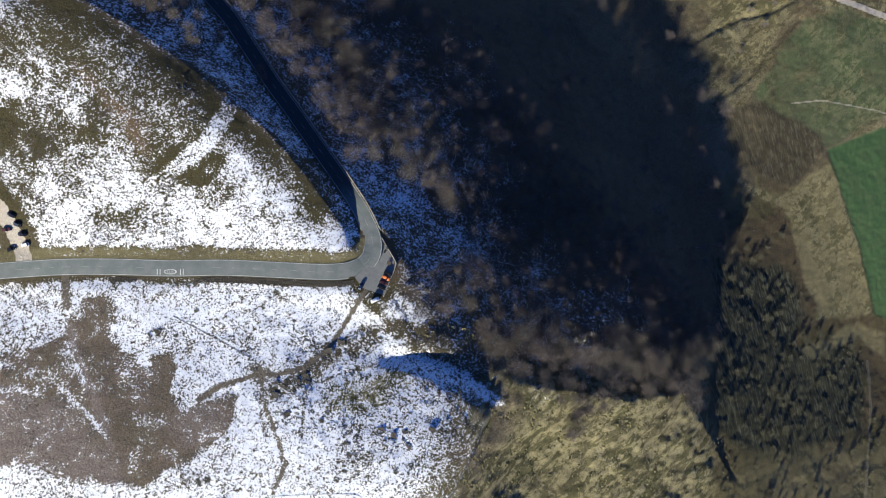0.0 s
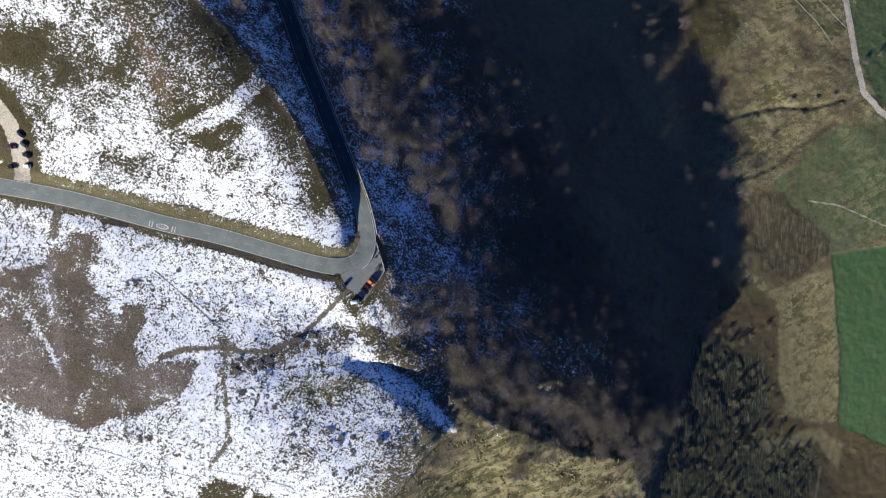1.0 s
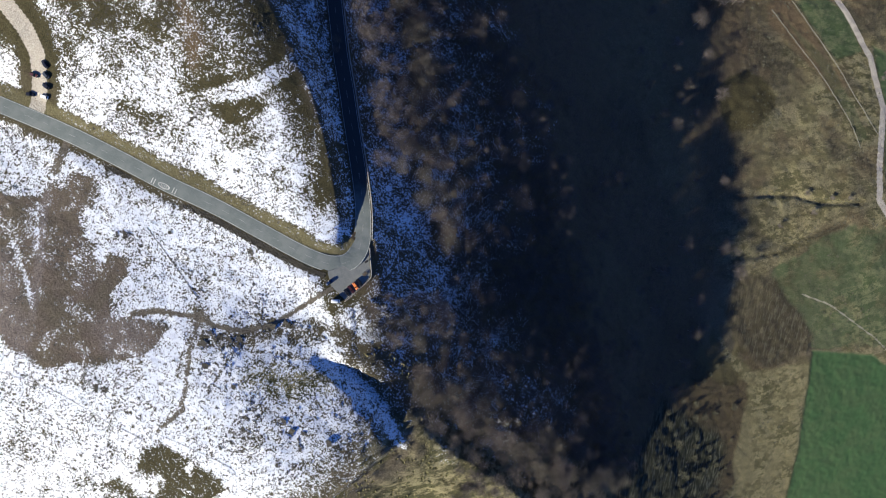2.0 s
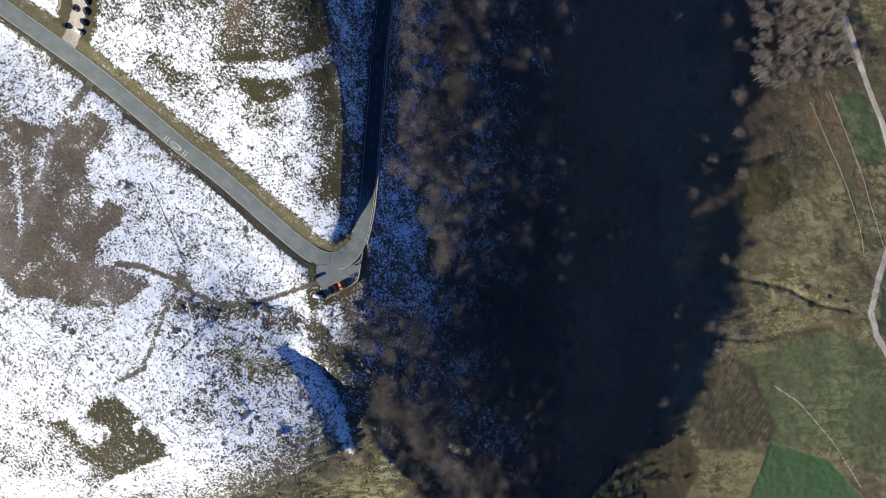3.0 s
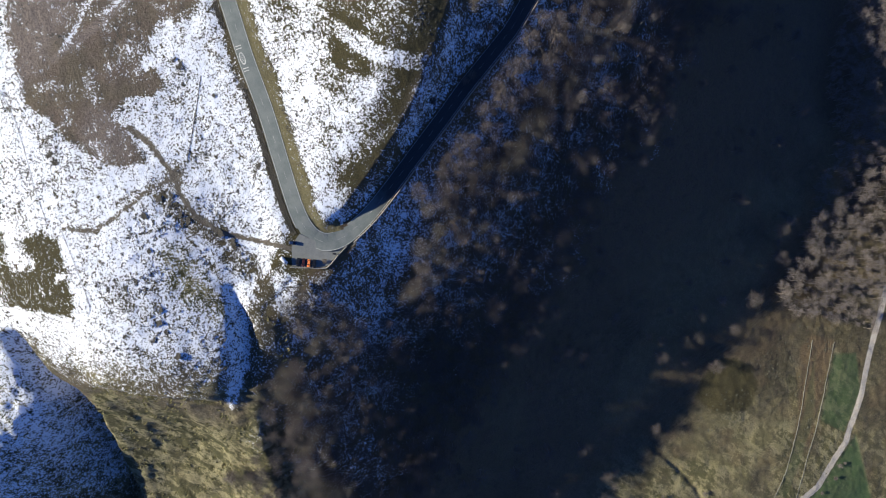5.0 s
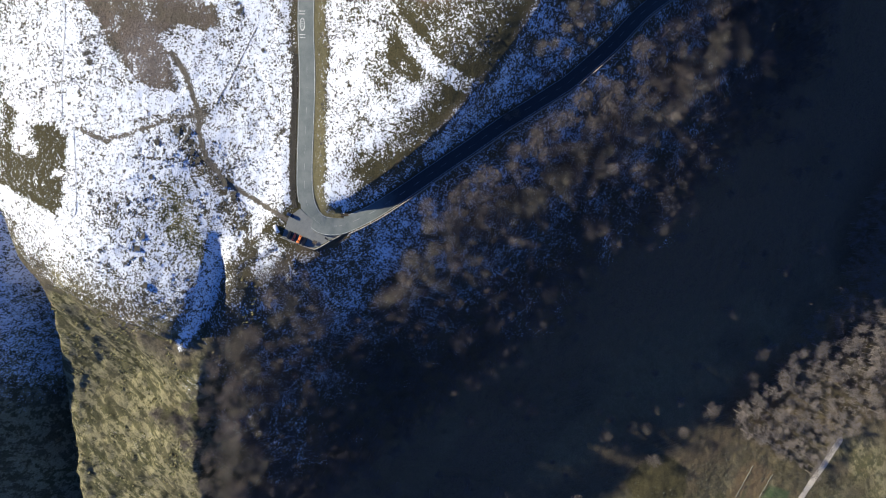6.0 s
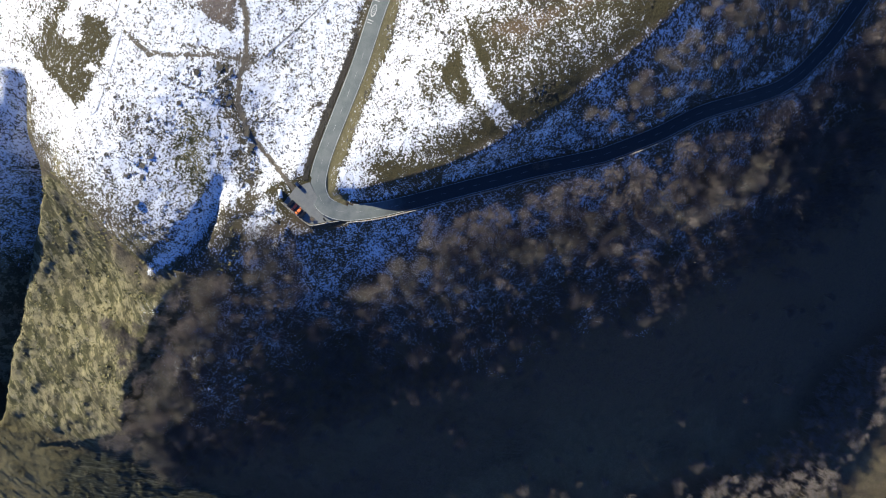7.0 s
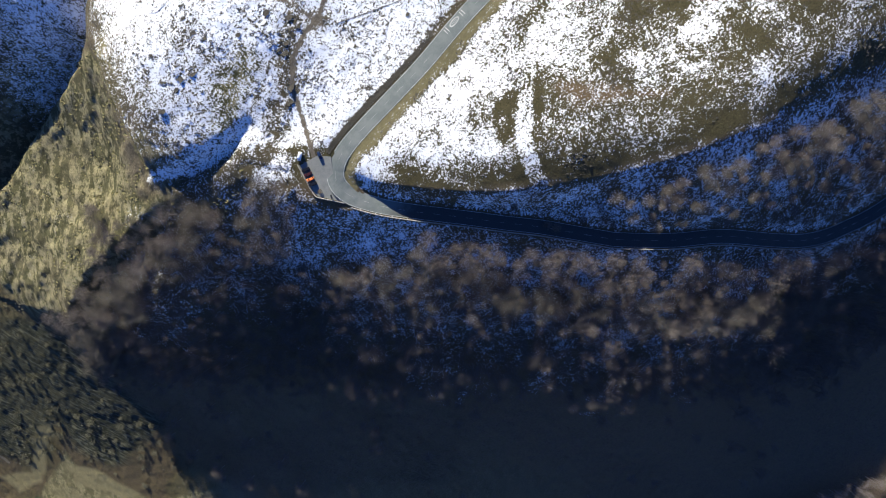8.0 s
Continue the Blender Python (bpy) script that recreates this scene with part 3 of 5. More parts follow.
    snow = snow * (1 - 0.5 * np.maximum(smooth(0.9, 0.2, line_dist(x, y, FAINT_A)[0] + 0.1 * warp), smooth(0.9, 0.2, line_dist(x, y, FAINT_B)[0] + 0.1 * warp)))
    # the shaded bank and the wood's floor below the road
    wood = 1 - plateau
    floor = wood * smooth(-85, -30, z + 22 * mid) * smooth(-90, -45, y + 22 * mid)
    snow = np.maximum(snow, (0.34 + 0.3 * mid) * floor)
    snow = np.maximum(snow, (0.43 + 0.32 * mid) * smooth(-3, 4, inside(x, y, OPEN_SLOPE) + 1.8 * warp))
    d_gul, s_gul, side = line_dist(x, y, GULLY)
    snow = snow * (1 - 0.7 * (side > 0) * smooth(0.3, 2.5, d_gul + 0.3 * warp) * smooth(20, 12, d_gul + warp) * smooth(0.12, 0.3, s_gul))
    snow = np.maximum(snow, 0.68 * smooth(6, 3, d_gul + 0.6 * warp + np.where(side > 0, 6.0, 0)) * smooth(32, 18, x))
    snow = np.maximum(snow, (0.42 + 0.42 * mid) * smooth(-3, 3, -on_hill) * smooth(22, 15, d_rim) * smooth(0, 10, y - 10))
    d_rav, s_rav, side = line_dist(x, y, RAVINE)
    rim = smooth(3, 5.5, d_rav + 0.3 * warp) * smooth(17, 8, d_rav + 1.2 * warp) * (side > 0) * smooth(0.02, 0.12, s_rav)
    snow = snow * (1 - 0.75 * rim)
    snow = np.maximum(snow, (0.72 - 0.45 * s_rav + 0.35 * mid) * smooth(34, 20, d_rav + warp) * smooth(90, 40, x) * ((side < 0) | (d_rav < 4)))
    snow = np.maximum(snow, (0.58 + 0.3 * mid) * smooth(-166, -182, y + 0.25 * x) * smooth(80, 20, x))
    # verges and the cut ground by the road
    side_d = d_road - half
    verge = smooth(7.5, 4.5, side_d + 0.7 * warp)
    south = (y < -14) | ((x > -50) & (y < -20))
    snow = snow * (1 - np.where(south, 0.8 * smooth(4.0, 2.0, side_d + 0.6 * warp), 0.9 * verge) * (y < 2))
    snow = np.where(side_d < 1.0, 0.1 * snow, snow)
    snow = snow * (1 - smooth(-2, 4, inside(x, y, CLEAR) + warp) * 0.55)
    lay = smooth(-6, -2, inside(x, y, LAYBY) + 0.7 * warp)
    lay = np.maximum(lay, smooth(8.5, 4, np.hypot(x + 39, y + 29.5) + warp))
    snow = snow * (1 - 0.85 * lay)
    park_d = line_dist(x, y, CARPARK)[0]
    snow = snow * (1 - smooth(13, 8, park_d + warp))
    track = np.maximum(smooth(1.7, 0.7, line_dist(x, y, TRACK)[0] + 0.2 * warp), smooth(1.8, 0.6, line_dist(x, y, TRACK_B)[0] + 0.25 * warp) * 0.8)
    track = np.maximum(track, 0.5 * smooth(1.6, 0.4, line_dist(x, y, TRACK_C)[0] + 0.25 * warp))
    track = np.maximum(track, 0.9 * smooth(2.8, 1.2, line_dist(x, y, GATEWAY)[0] + 0.3 * warp))
    hub = np.exp(-((x + 93) ** 2 + (y + 63) ** 2) / 5.0 ** 2)
    track = np.maximum(track, 0.8 * hub)
    faint = smooth(1.8, 0.6, line_dist(x, y, MOOR_PATH)[0] + 0.3 * warp)
    track = np.maximum(track, 0.42 * faint * (1 - brown))
    snow = snow * (1 - track)
    pale = smooth(4.6, 3.4, park_d)
    lane = smooth(3.2, 2.2, line_dist(x, y, LANE)[0])
    pale = np.maximum(pale, lane)
    pale = np.maximum(pale, 0.5 * smooth(1.5, 0.7, line_dist(x, y, FOOTPATH)[0]))
    snow = snow * (1 - pale)
    # valley and spur
    valley = smooth(60, 150, x + 0.35 * y)
    spur = wood * smooth(20, 0, y + 40 + 0.25 * x - 4 * warp) * smooth(190, 160, x) * smooth(-20, 0, x + 30)
    olive = np.clip(smooth(-2, 3, inside(x, y, MOUND) + warp) + 0.3 + 0.45 * plateau + 0.25 * on_north + 0.5 * north + bare + verge * 0.6 * (y > -14) + smooth(0, 30, x - 150) * smooth(60, 20, y) + 0.5 * valley * smooth(-0.2, 0.3, mid) + lay, 0, 1) * (1 - brown)
    straw = spur * (0.75 + 0.3 * mid)
    straw = np.maximum(straw, 0.75 * smooth(-10, 0, inside(x, y, KNOLL_BARE)))
    straw = np.maximum(straw, 0.4 * rim)
    sand = smooth(-2, 3, inside(x, y, SAND) + warp)
    straw = np.maximum(straw, 0.75 * sand)
    straw = np.maximum(straw, valley * (0.45 + 0.45 * smooth(-0.1, 0.4, big)) * smooth(60, 120, y))
    straw = np.maximum(straw, 0.3 * smooth(2.0, 0.8, np.minimum(line_dist(x, y, BOUND_W)[0], line_dist(x, y, BOUND_E)[0])))
    straw = straw * (1 - smooth(-2, 3, inside(x, y, MOUND) + warp))
    green = np.zeros(x.shape)
    for patch, much in ((FIELD_A, 1.0), (FIELD_B, 0.55), (FIELD_C, 0.78), (FIELD_D, 0.65), (STRIP, 0.35)):
        green = np.maximum(green, much * smooth(-1.5, 2.0, inside(x, y, patch) + (2.2 if patch is FIELD_B else 0.5) * warp))
    ferns = smooth(-3, 3, inside(x, y, FERNS) + 1.5 * warp)
    green = green * (1 - ferns) * (1 - 0.5 * smooth(0.0, 0.5, mid) * (inside(x, y, FIELD_B) > -5))
    bracken = np.maximum(0.6 * smooth(-2, 3, inside(x, y, BRACKEN) + warp), valley * 0.5 * smooth(0.05, -0.3, big)) * (1 - sand) * (1 - smooth(-2, 3, inside(x, y, MOUND) + 0.6 * warp))
    bracken = np.maximum(bracken, 0.85 * wood * smooth(240, 190, x + 0.2 * y) * smooth(-62, -40, y + 0.1 * x))
    bracken = np.maximum(bracken, 0.9 * ferns)
    d_crag, s_crag, _ = line_dist(x, y, CRAG)
    ledges = smooth(11, 3, d_crag + warp) * smooth(0, 0.15, s_crag)
    rock = 0.5 * knoll * smooth(0.0, 0.4, mid) + 0.4 * spur * smooth(0.3, 0.5, mid)
    rock = np.maximum(rock, 0.42 * ledges * smooth(-0.1, 0.4, np.sin(d_crag * 1.1 + 7 * mid) + 0.6 * mid))
    straw = straw * (1 - 0.7 * smooth(24, 8, d_crag + 2 * warp) * smooth(0.2, -0.2, mid))
    sandcore = smooth(-2, 2, inside(x, y, SANDCORE) + 0.6 * warp)
    pale = np.maximum(pale, 0.4 * smooth(3.0, 1.5, line_dist(x, y, TRACK_E)[0] + 0.3 * warp))
    mound = smooth(-2, 3, inside(x, y, MOUND) + warp)
    mown = smooth(6.5, 4.5, side_d + 0.6 * warp) * (y > -14) * (y < 2) * (x < -44)
    meadow = np.maximum(np.maximum(np.maximum(sandcore, sand * np.clip(0.55 + 0.8 * mid, 0.2, 0.9)), 0.85 * mown), 0.85 * smooth(-2, 3, inside(x, y, LOWSAND) + warp))
    meadow = np.maximum(meadow, 0.55 * smooth(-0.3, 0.2, mid) * smooth(-6, 6, inside(x, y, MEADOW) + 2 * warp) * (1 - mound))
    meadow = np.maximum(meadow, 0.25 * valley * smooth(-0.2, 0.25, big))
    comb = smooth(-6, 6, inside(x, y, STREAKS) + 2 * warp)
    streaks = np.clip(0.9 * comb + 0.6 * ferns + 0.30 * valley * smooth(0.1, -0.2, big) * smooth(120, 160, y), 0, 1) * (1 - meadow) * wood
    meadow = np.maximum(meadow, (0.55 + 0.5 * mid) * smooth(170, 215, x) * smooth(-142, -165, y + 0.06 * x - 10 + 2 * warp))
    soil = 0.8 * smooth(-3, 3, inside(x, y, BARE_SOIL) + 1.2 * warp) * (1 - 0.4 * smooth(0, 0.3, mid))
    soil = np.maximum(soil, 0.75 * smooth(-3, 3, inside(x, y, EARTH_STRIP) + warp))
    soil = np.maximum(soil, 0.3 * valley * smooth(0.0, 0.4, fbm(x, y, 20, 62, 3)) * smooth(140, 170, y))
    drygrey = brown * np.maximum(0.85 * smooth(-4, 6, inside(x, y, ((-245, -66), (-191, -71), (-163, -92), (-152, -112), (-245, -108))) + 2 * warp), 0.7 * smooth(6, -2, np.hypot((x + 119) * 0.8, y + 85) - 9 + warp))
    drygrey = np.maximum(drygrey, 0.9 * brown * smooth(2.4, 1.4, line_dist(x, y, MOOR_PATH)[0] + 0.2 * warp))
    bracken, soil, meadow, streaks, straw = (v * (1 - mound) for v in (bracken, soil, meadow, streaks, straw))
    return np.stack([snow, olive, straw, green], -1), np.stack([bracken, track, pale, rock], -1), np.stack([meadow, streaks, soil, drygrey], -1)


A, B, C = ground_cover(X, Y, Z)
nx, ny = len(gx), len(gy)
idx = np.arange(nx * ny).reshape(ny, nx)
faces = np.stack([idx[:-1, :-1], idx[:-1, 1:], idx[1:, 1:], idx[1:, :-1]], -1).reshape(-1, 4)
me = mesh_from("ground", np.stack([X, Y, Z], -1).reshape(-1, 3), faces, GROUND)
for name, data in (("cover_a", A), ("cover_b", B), ("cover_c", C)):
    at = me.attributes.new(name, 'FLOAT_COLOR', 'POINT')
    at.data.foreach_set("color", np.clip(data, 0, 1).astype(np.float32).ravel())
tagged(new("ground", me), "snowy moor falling to a wooded valley with green fields", "ground", kind="structure")


def ground_z(x, y):
    return float(height(np.array([x]), np.array([y]))[0])


def grid_z(x, y):
    """The sheet's height, for scattered things."""
    i = np.clip(np.searchsorted(gx, x) - 1, 0, nx - 2)
    j = np.clip(np.searchsorted(gy, y) - 1, 0, ny - 2)
    u, v = (x - gx[i]) / (gx[i + 1] - gx[i]), (y - gy[j]) / (gy[j + 1] - gy[j])
    return (Z[j, i] * (1 - u) + Z[j, i + 1] * u) * (1 - v) + (Z[j + 1, i] * (1 - u) + Z[j + 1, i + 1] * u) * v


# ---------------------------------------------------------------- road
def ribbon(name, at, z, left, half, material, lift, thick=0.0, offset=0.0, wav=0.0):
    """A strip along a line of points; with a thickness it has sides."""
    rows, n = [], len(at)
    cross = (-1.0, -0.5, 0.0, 0.5, 1.0) if half.max() > 1 else (-1.0, 1.0)
    pts = []
    for k in range(n):
        for c in cross:
            p = at[k] + left[k] * (offset[k] if np.ndim(offset) else offset) + left[k] * half[k] * c
            crown = 0.06 * (1 - c * c) if half.max() > 1 else 0.0
            pts.append((p[0], p[1], z[k] + lift + crown))
    m = len(cross)
    fs = [(k * m + c, (k + 1) * m + c, (k + 1) * m + c + 1, k * m + c + 1) for k in range(n - 1) for c in range(m - 1)]
    if thick:
        base = len(pts)
        for k in range(n):
            for c in (0, m - 1):
                q = pts[k * m + c]
                pts.append((q[0], q[1], q[2] - thick))
        for k in range(n - 1):
            fs.append((k * m, base + 2 * k, base + 2 * k + 2, (k + 1) * m))
            fs.append((k * m + m - 1, (k + 1) * m + m - 1, base + 2 * k + 3, base + 2 * k + 1))
    fs = [f[::-1] for f in fs]
    return mesh_from(name, pts, fs, material, not thick)


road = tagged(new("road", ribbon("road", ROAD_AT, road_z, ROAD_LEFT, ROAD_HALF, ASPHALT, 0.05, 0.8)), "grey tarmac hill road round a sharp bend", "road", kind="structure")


def road_part(name, sel, half, offset, label="", lift=0.06):
    ob = new(name, ribbon(name, ROAD_AT[sel], road_z[sel], ROAD_LEFT[sel], np.full(len(ROAD_AT[sel]), half), PAINT_LINE, lift + 0.02, 0.0, offset))
    ob.parent = road
    return tagged(ob, label)


edge = ROAD_HALF - 0.35
vis = slice(30, len(ROAD_AT) - 5)
road_part("edge_line", vis, 0.09, edge[vis], "worn white edge line")
road_part("edge_line", vis, 0.09, -edge[vis], "worn white edge line")
for k in range(36, len(ROAD_AT) - 6, 5):
    if abs(ROAD_AT[k, 0] + 136.4) > 11 or ROAD_AT[k, 1] > 20:
        road_part("centre_dash", slice(k, k + 3), 0.035, 0.0, lift=0.11)


def road_sign_paint():
    """Bars and a ring painted across one lane."""
    def on_road(x, y):
        return float(np.interp(x, ROAD_AT[:LAST, 0], road_z[:LAST])) + 0.12 - 0.006 * abs(y + 12.7)
    LAST = int(np.argmin(np.hypot(ROAD_AT[:, 0] + 90, ROAD_AT[:, 1] + 13.6)))
    cx, cy = -136.6, -14.3
    for dx, wide, long in ((-6.0, 0.42, 2.8), (-4.7, 0.42, 2.8), (4.7, 0.42, 2.8), (6.0, 0.42, 2.8), (-1.2, 0.3, 1.1), (-0.4, 0.3, 1.1), (0.4, 0.3, 1.1), (1.2, 0.3, 1.1)):
        bm = bmesh.new()
        box(bm, (wide, long, 0.02), (cx + dx, cy, on_road(cx + dx, cy)), None, 0.005)
        part("painted_bar", bm, PAINT_LINE, road)
    bm = bmesh.new()
    ring = []
    for a in range(32):
        c, s = math.cos(a * math.pi / 16), math.sin(a * math.pi / 16)
        ring.append([bm.verts.new((cx + r * c, cy + q * s, on_road(cx + r * c, cy))) for r, q in ((3.0, 1.3), (2.4, 0.85))])
    for a in range(32):
        (p, q), (r, t) = ring[a], ring[(a + 1) % 32]
        bm.faces.new((p, r, t, q))
    part("painted_ring", bm, PAINT_LINE, road)


road_sign_paint()

bm = bmesh.new()
top = [bm.verts.new((x, y, layby_z(x, y) - 0.03)) for x, y in LAYBY]
bm.faces.new(top)
ext = bmesh.ops.extrude_face_region(bm, geom=bm.faces[:])
bmesh.ops.translate(bm, vec=(0, 0, -0.8), verts=[v for v in ext["geom"] if isinstance(v, bmesh.types.BMVert)])
bmesh.ops.recalc_face_normals(bm, faces=bm.faces[:])
tagged(part("pavement", bm, LAYBY_MAT), "worn tarmac lay-by on the outside of the bend", "lay-by", kind="structure")


# ---------------------------------------------------------------- dry stone walls
def stone_wall(pts, label, tall=1.0, thick=0.5, gap=1.1, seed=1, on=None, stone=None):
    """A rough wall of courses with proud coping stones, following the ground."""
    rnd = random.Random(seed)
    at = curve_points(pts, gap)
    dirs = np.gradient(at, axis=0)
    dirs /= np.hypot(*dirs.T)[:, None]
    zs = grid_z(at[:, 0], at[:, 1]) if on is None else layby_z(at[:, 0], at[:, 1])
    verts, fs = [], []
    for k in range(len(at)):
        l = np.array((-dirs[k, 1], dirs[k, 0]))
        h = tall * rnd.uniform(0.82, 1.08)
        for u, w in ((-1.2, -0.5), (-1.1, 0.45), (-0.8, 0.9), (-0.45, 1.0), (0.45, 1.0), (0.8, 0.9), (1.1, 0.45), (1.2, -0.5)):
            p = at[k] + l * (thick / 2 * u + rnd.uniform(-0.05, 0.05))
            verts.append((p[0], p[1], zs[k] + h * w))
    for k in range(len(at) - 1):
        for c in range(7):
            fs.append((k * 8 + c, k * 8 + c + 1, k * 8 + c + 9, k * 8 + c + 8))
    wall = new("stone_wall", mesh_from("stone_wall", verts, [f[::-1] for f in fs], stone or STONE, False))
    wall_b = bmesh.new()
    for k in range(0, len(at) - 1):
        turn = Matrix.Rotation(math.atan2(dirs[k, 1], dirs[k, 0]) + rnd.uniform(-0.3, 0.3), 4, 'Z')
        if rnd.random() < 0.8:
            box(wall_b, (gap * rnd.uniform(0.5, 0.95), thick * rnd.uniform(0.7, 1.15), rnd.uniform(0.14, 0.3)), (at[k, 0], at[k, 1], zs[k] + tall * 0.98), turn)
    part("coping", wall_b, stone or STONE, wall, "uneven coping stones")
    return tagged(wall, label, "stone wall")


def beside_road(k0, k1, off, every=2):
    """Points along one side of the road between two of its points."""
    return [tuple(ROAD_AT[k] + ROAD_LEFT[k] * (ROAD_HALF[k] * (1 if off > 0 else -1) + off)) for k in range(k0, k1, every)]


def road_index(x, y):
    return int(np.argmin(np.hypot(ROAD_AT[:, 0] - x, ROAD_AT[:, 1] - y)))


K_BEND, K_FAR = road_index(-42.4, 5.2), road_index(-212, 212)
stone_wall(beside_road(K_BEND, K_FAR, -0.7, 4), "low grey stone wall on the valley side of the road", 0.7, 0.5, 1.2, 3, None, STONE_PALE)
stone_wall(((-35.0, -27.0), (-32.0, -19.2), (-29.4, -12.2), (-29.7, -9.4), (-32.8, -4.2), (-36.6, 2.2)), "low stone parapet round the outer edge of the lay-by", 0.6, 0.45, 0.9, 4, 0.0, STONE_PALE)
stone_wall(((-134.4, -35.7), (-117.9, -44.8), (-97.8, -55.8)), "tumbled stone wall with snow beside it", 0.05, 0.26, 1.4, 5)
stone_wall(((-242.3, -128.1), (-201.5, -127.3), (-170.3, -124.4), (-138.5, -120.9), (-110.1, -123.2), (-89, -123.6)), "long stone wall across the snowy moor", 0.06, 0.34, 1.3, 6, None, STONE_SNOW)
stone_wall(((-83.5, -118.2), (-60.3, -116.8), (-44.4, -118.0), (-41.6, -125.1), (-42.9, -132.7), (-58.3, -158.6), (-63.3, -176)), "field wall round a patch of bare olive grass", 0.06, 0.34, 1.2, 7, None, STONE_SNOW)
stone_wall(((151.8, 316), (201.2, 290.1), (240, 264.4), (263.9, 240.9)), "field wall between rough ground and a grass strip", 0.30, 0.3, 1.5, 8)
stone_wall(((160.7, 336), (217.6, 301.3), (247.9, 278.7), (274.2, 259.5)), "field wall beside a narrow grass strip", 0.30, 0.3, 1.5, 9)


# ---------------------------------------------------------------- bare trees
def tube(verts, fs, path, radii, sides=5):
    """A tapered limb through the points of path."""
    base = len(verts)
    for (p, r) in zip(path, radii):
        for a in range(sides):
            t = 2 * math.pi * a / sides
            verts.append((p[0] + r * math.cos(t), p[1] + r * math.sin(t), p[2]))
    for k in range(len(path) - 1):
        for a in range(sides):
            b = (a + 1) % sides
            fs.append((base + k * sides + a, base + k * sides + b, base + (k + 1) * sides + b, base + (k + 1) * sides + a))


def tree_meshes(seed, tall, spread, twigs, twig_len=1.6, twig_wide=0.024, material=None):
    """Trunk, limbs and a crown of fine bare twigs; the trunk stands at the origin."""
    rnd = random.Random(seed)
    tv, tf, lv, lf, cv, cf = [], [], [], [], [], []
    lean = Vector((rnd.uniform(-0.06, 0.06), rnd.uniform(-0.06, 0.06), 1))
    path = [lean * (tall * k / 6) * Vector((1, 1, 1)).length / 1.732 for k in range(-1, 5)]
    tube(tv, tf, path, [0.26 * tall / 11 * (1 - 0.13 * k) for k in range(6)], 7)
    tips = []
    count = rnd.randint(8, 11)
    for k in range(count):
        a = 2 * math.pi * (k + rnd.uniform(-0.3, 0.3)) / count
        h0 = tall * rnd.uniform(0.28, 0.62)
        reach = spread * rnd.uniform(0.55, 1.0)
        h1 = tall * rnd.uniform(0.6, 0.97)
        start = lean * h0
        bend = Vector((math.cos(a) * reach * 0.5, math.sin(a) * reach * 0.5, h0 + (h1 - h0) * 0.6))
        end = Vector((math.cos(a) * reach, math.sin(a) * reach, h1 - 0.14 * tall * (reach / spread) ** 2))
        tube(lv, lf, [start, bend, end], [0.12, 0.08, 0.03], 5)
        tips += [(bend, 0.8), (end, 1.0), ((bend + end) / 2, 0.9)]
        for _ in range(3):
            o = bend.lerp(end, rnd.uniform(0.1, 0.8))
            e = o + Vector((rnd.uniform(-1, 1), rnd.uniform(-1, 1), rnd.uniform(0.3, 1.1))) * spread * 0.36
            tube(lv, lf, [o, e], [0.06, 0.02], 4)
            tips.append((e, 1.0))
    tips.append((lean * tall * 0.92, 1.1))
    for k in range(twigs):
        o, much = tips[rnd.randrange(len(tips))]
        g = Vector((rnd.gauss(0, 1), rnd.gauss(0, 1), rnd.gauss(0, 0.75)))
        o = o + g * spread * 0.21 * much
        d = Vector((rnd.gauss(0, 1) + o.x / spread, rnd.gauss(0, 1) + o.y / spread, rnd.uniform(0.1, 1.3))).normalized()
        s = d.cross(Vector((rnd.uniform(-1, 1), rnd.uniform(-1, 1), rnd.uniform(-1, 1)))).normalized() * twig_wide * rnd.uniform(0.6, 1.3)
        e = o + d * twig_len * rnd.uniform(0.5, 1.4)
        base = len(cv)
        cv += [tuple(o - s), tuple(o + s), tuple(e)]
        cf.append((base, base + 1, base + 2))
    return ((np.array(tv), np.array(tf)), (np.array(lv), np.array(lf)), (np.array(cv), np.array(cf)))


def tree_thing(seed, tall, spread, twigs, material, label, name="bare_tree"):
    (tv, tf), (lv, lf), (cv, cf) = tree_meshes(seed, tall, spread, twigs)
    root = tagged(new(name), label, "tree", "leafless trees on the slope")
    stem = (np.concatenate([tv, lv]), np.concatenate([tf, lf + len(tv)]))
    for nm, v, f, mat in (("trunk", *stem, BARK), ("crown", cv, cf, material)):
        ob = new(nm, mesh_from(nm, v, f, mat, nm != "crown"))
        ob.parent = root
    return root


KINDS = [tree_thing(100 + k, t, s, 3600, m, lab) for k, (t, s, m, lab) in enumerate((
    (12.0, 5.2, TWIGS, "leafless brown oak with a round twiggy crown"),
    (13.0, 6.0, TWIGS, "wide leafless oak with brown twigs"),
    (11.5, 4.3, TWIGS_RED, "leafless birch with reddish fine twigs"),
    (12.5, 4.9, TWIGS_RED, "leafless birch with a tall reddish crown"),
    (10.0, 4.0, TWIGS_GREY, "small leafless ash with pale grey twigs"),
    (11.5, 5.0, TWIGS_GREY, "leafless grey ash with a loose crown")))]

def plant(ob, x, y, size, turn, tilt=0.0):
    c = copy_thing(ob, pose(x, y, float(grid_z(np.array([x]), np.array([y]))[0]) - 0.1, tilt, 0, turn) @ Matrix.Diagonal((size, size, size, 1)))
    c.scale = (size, size, size)
    return c


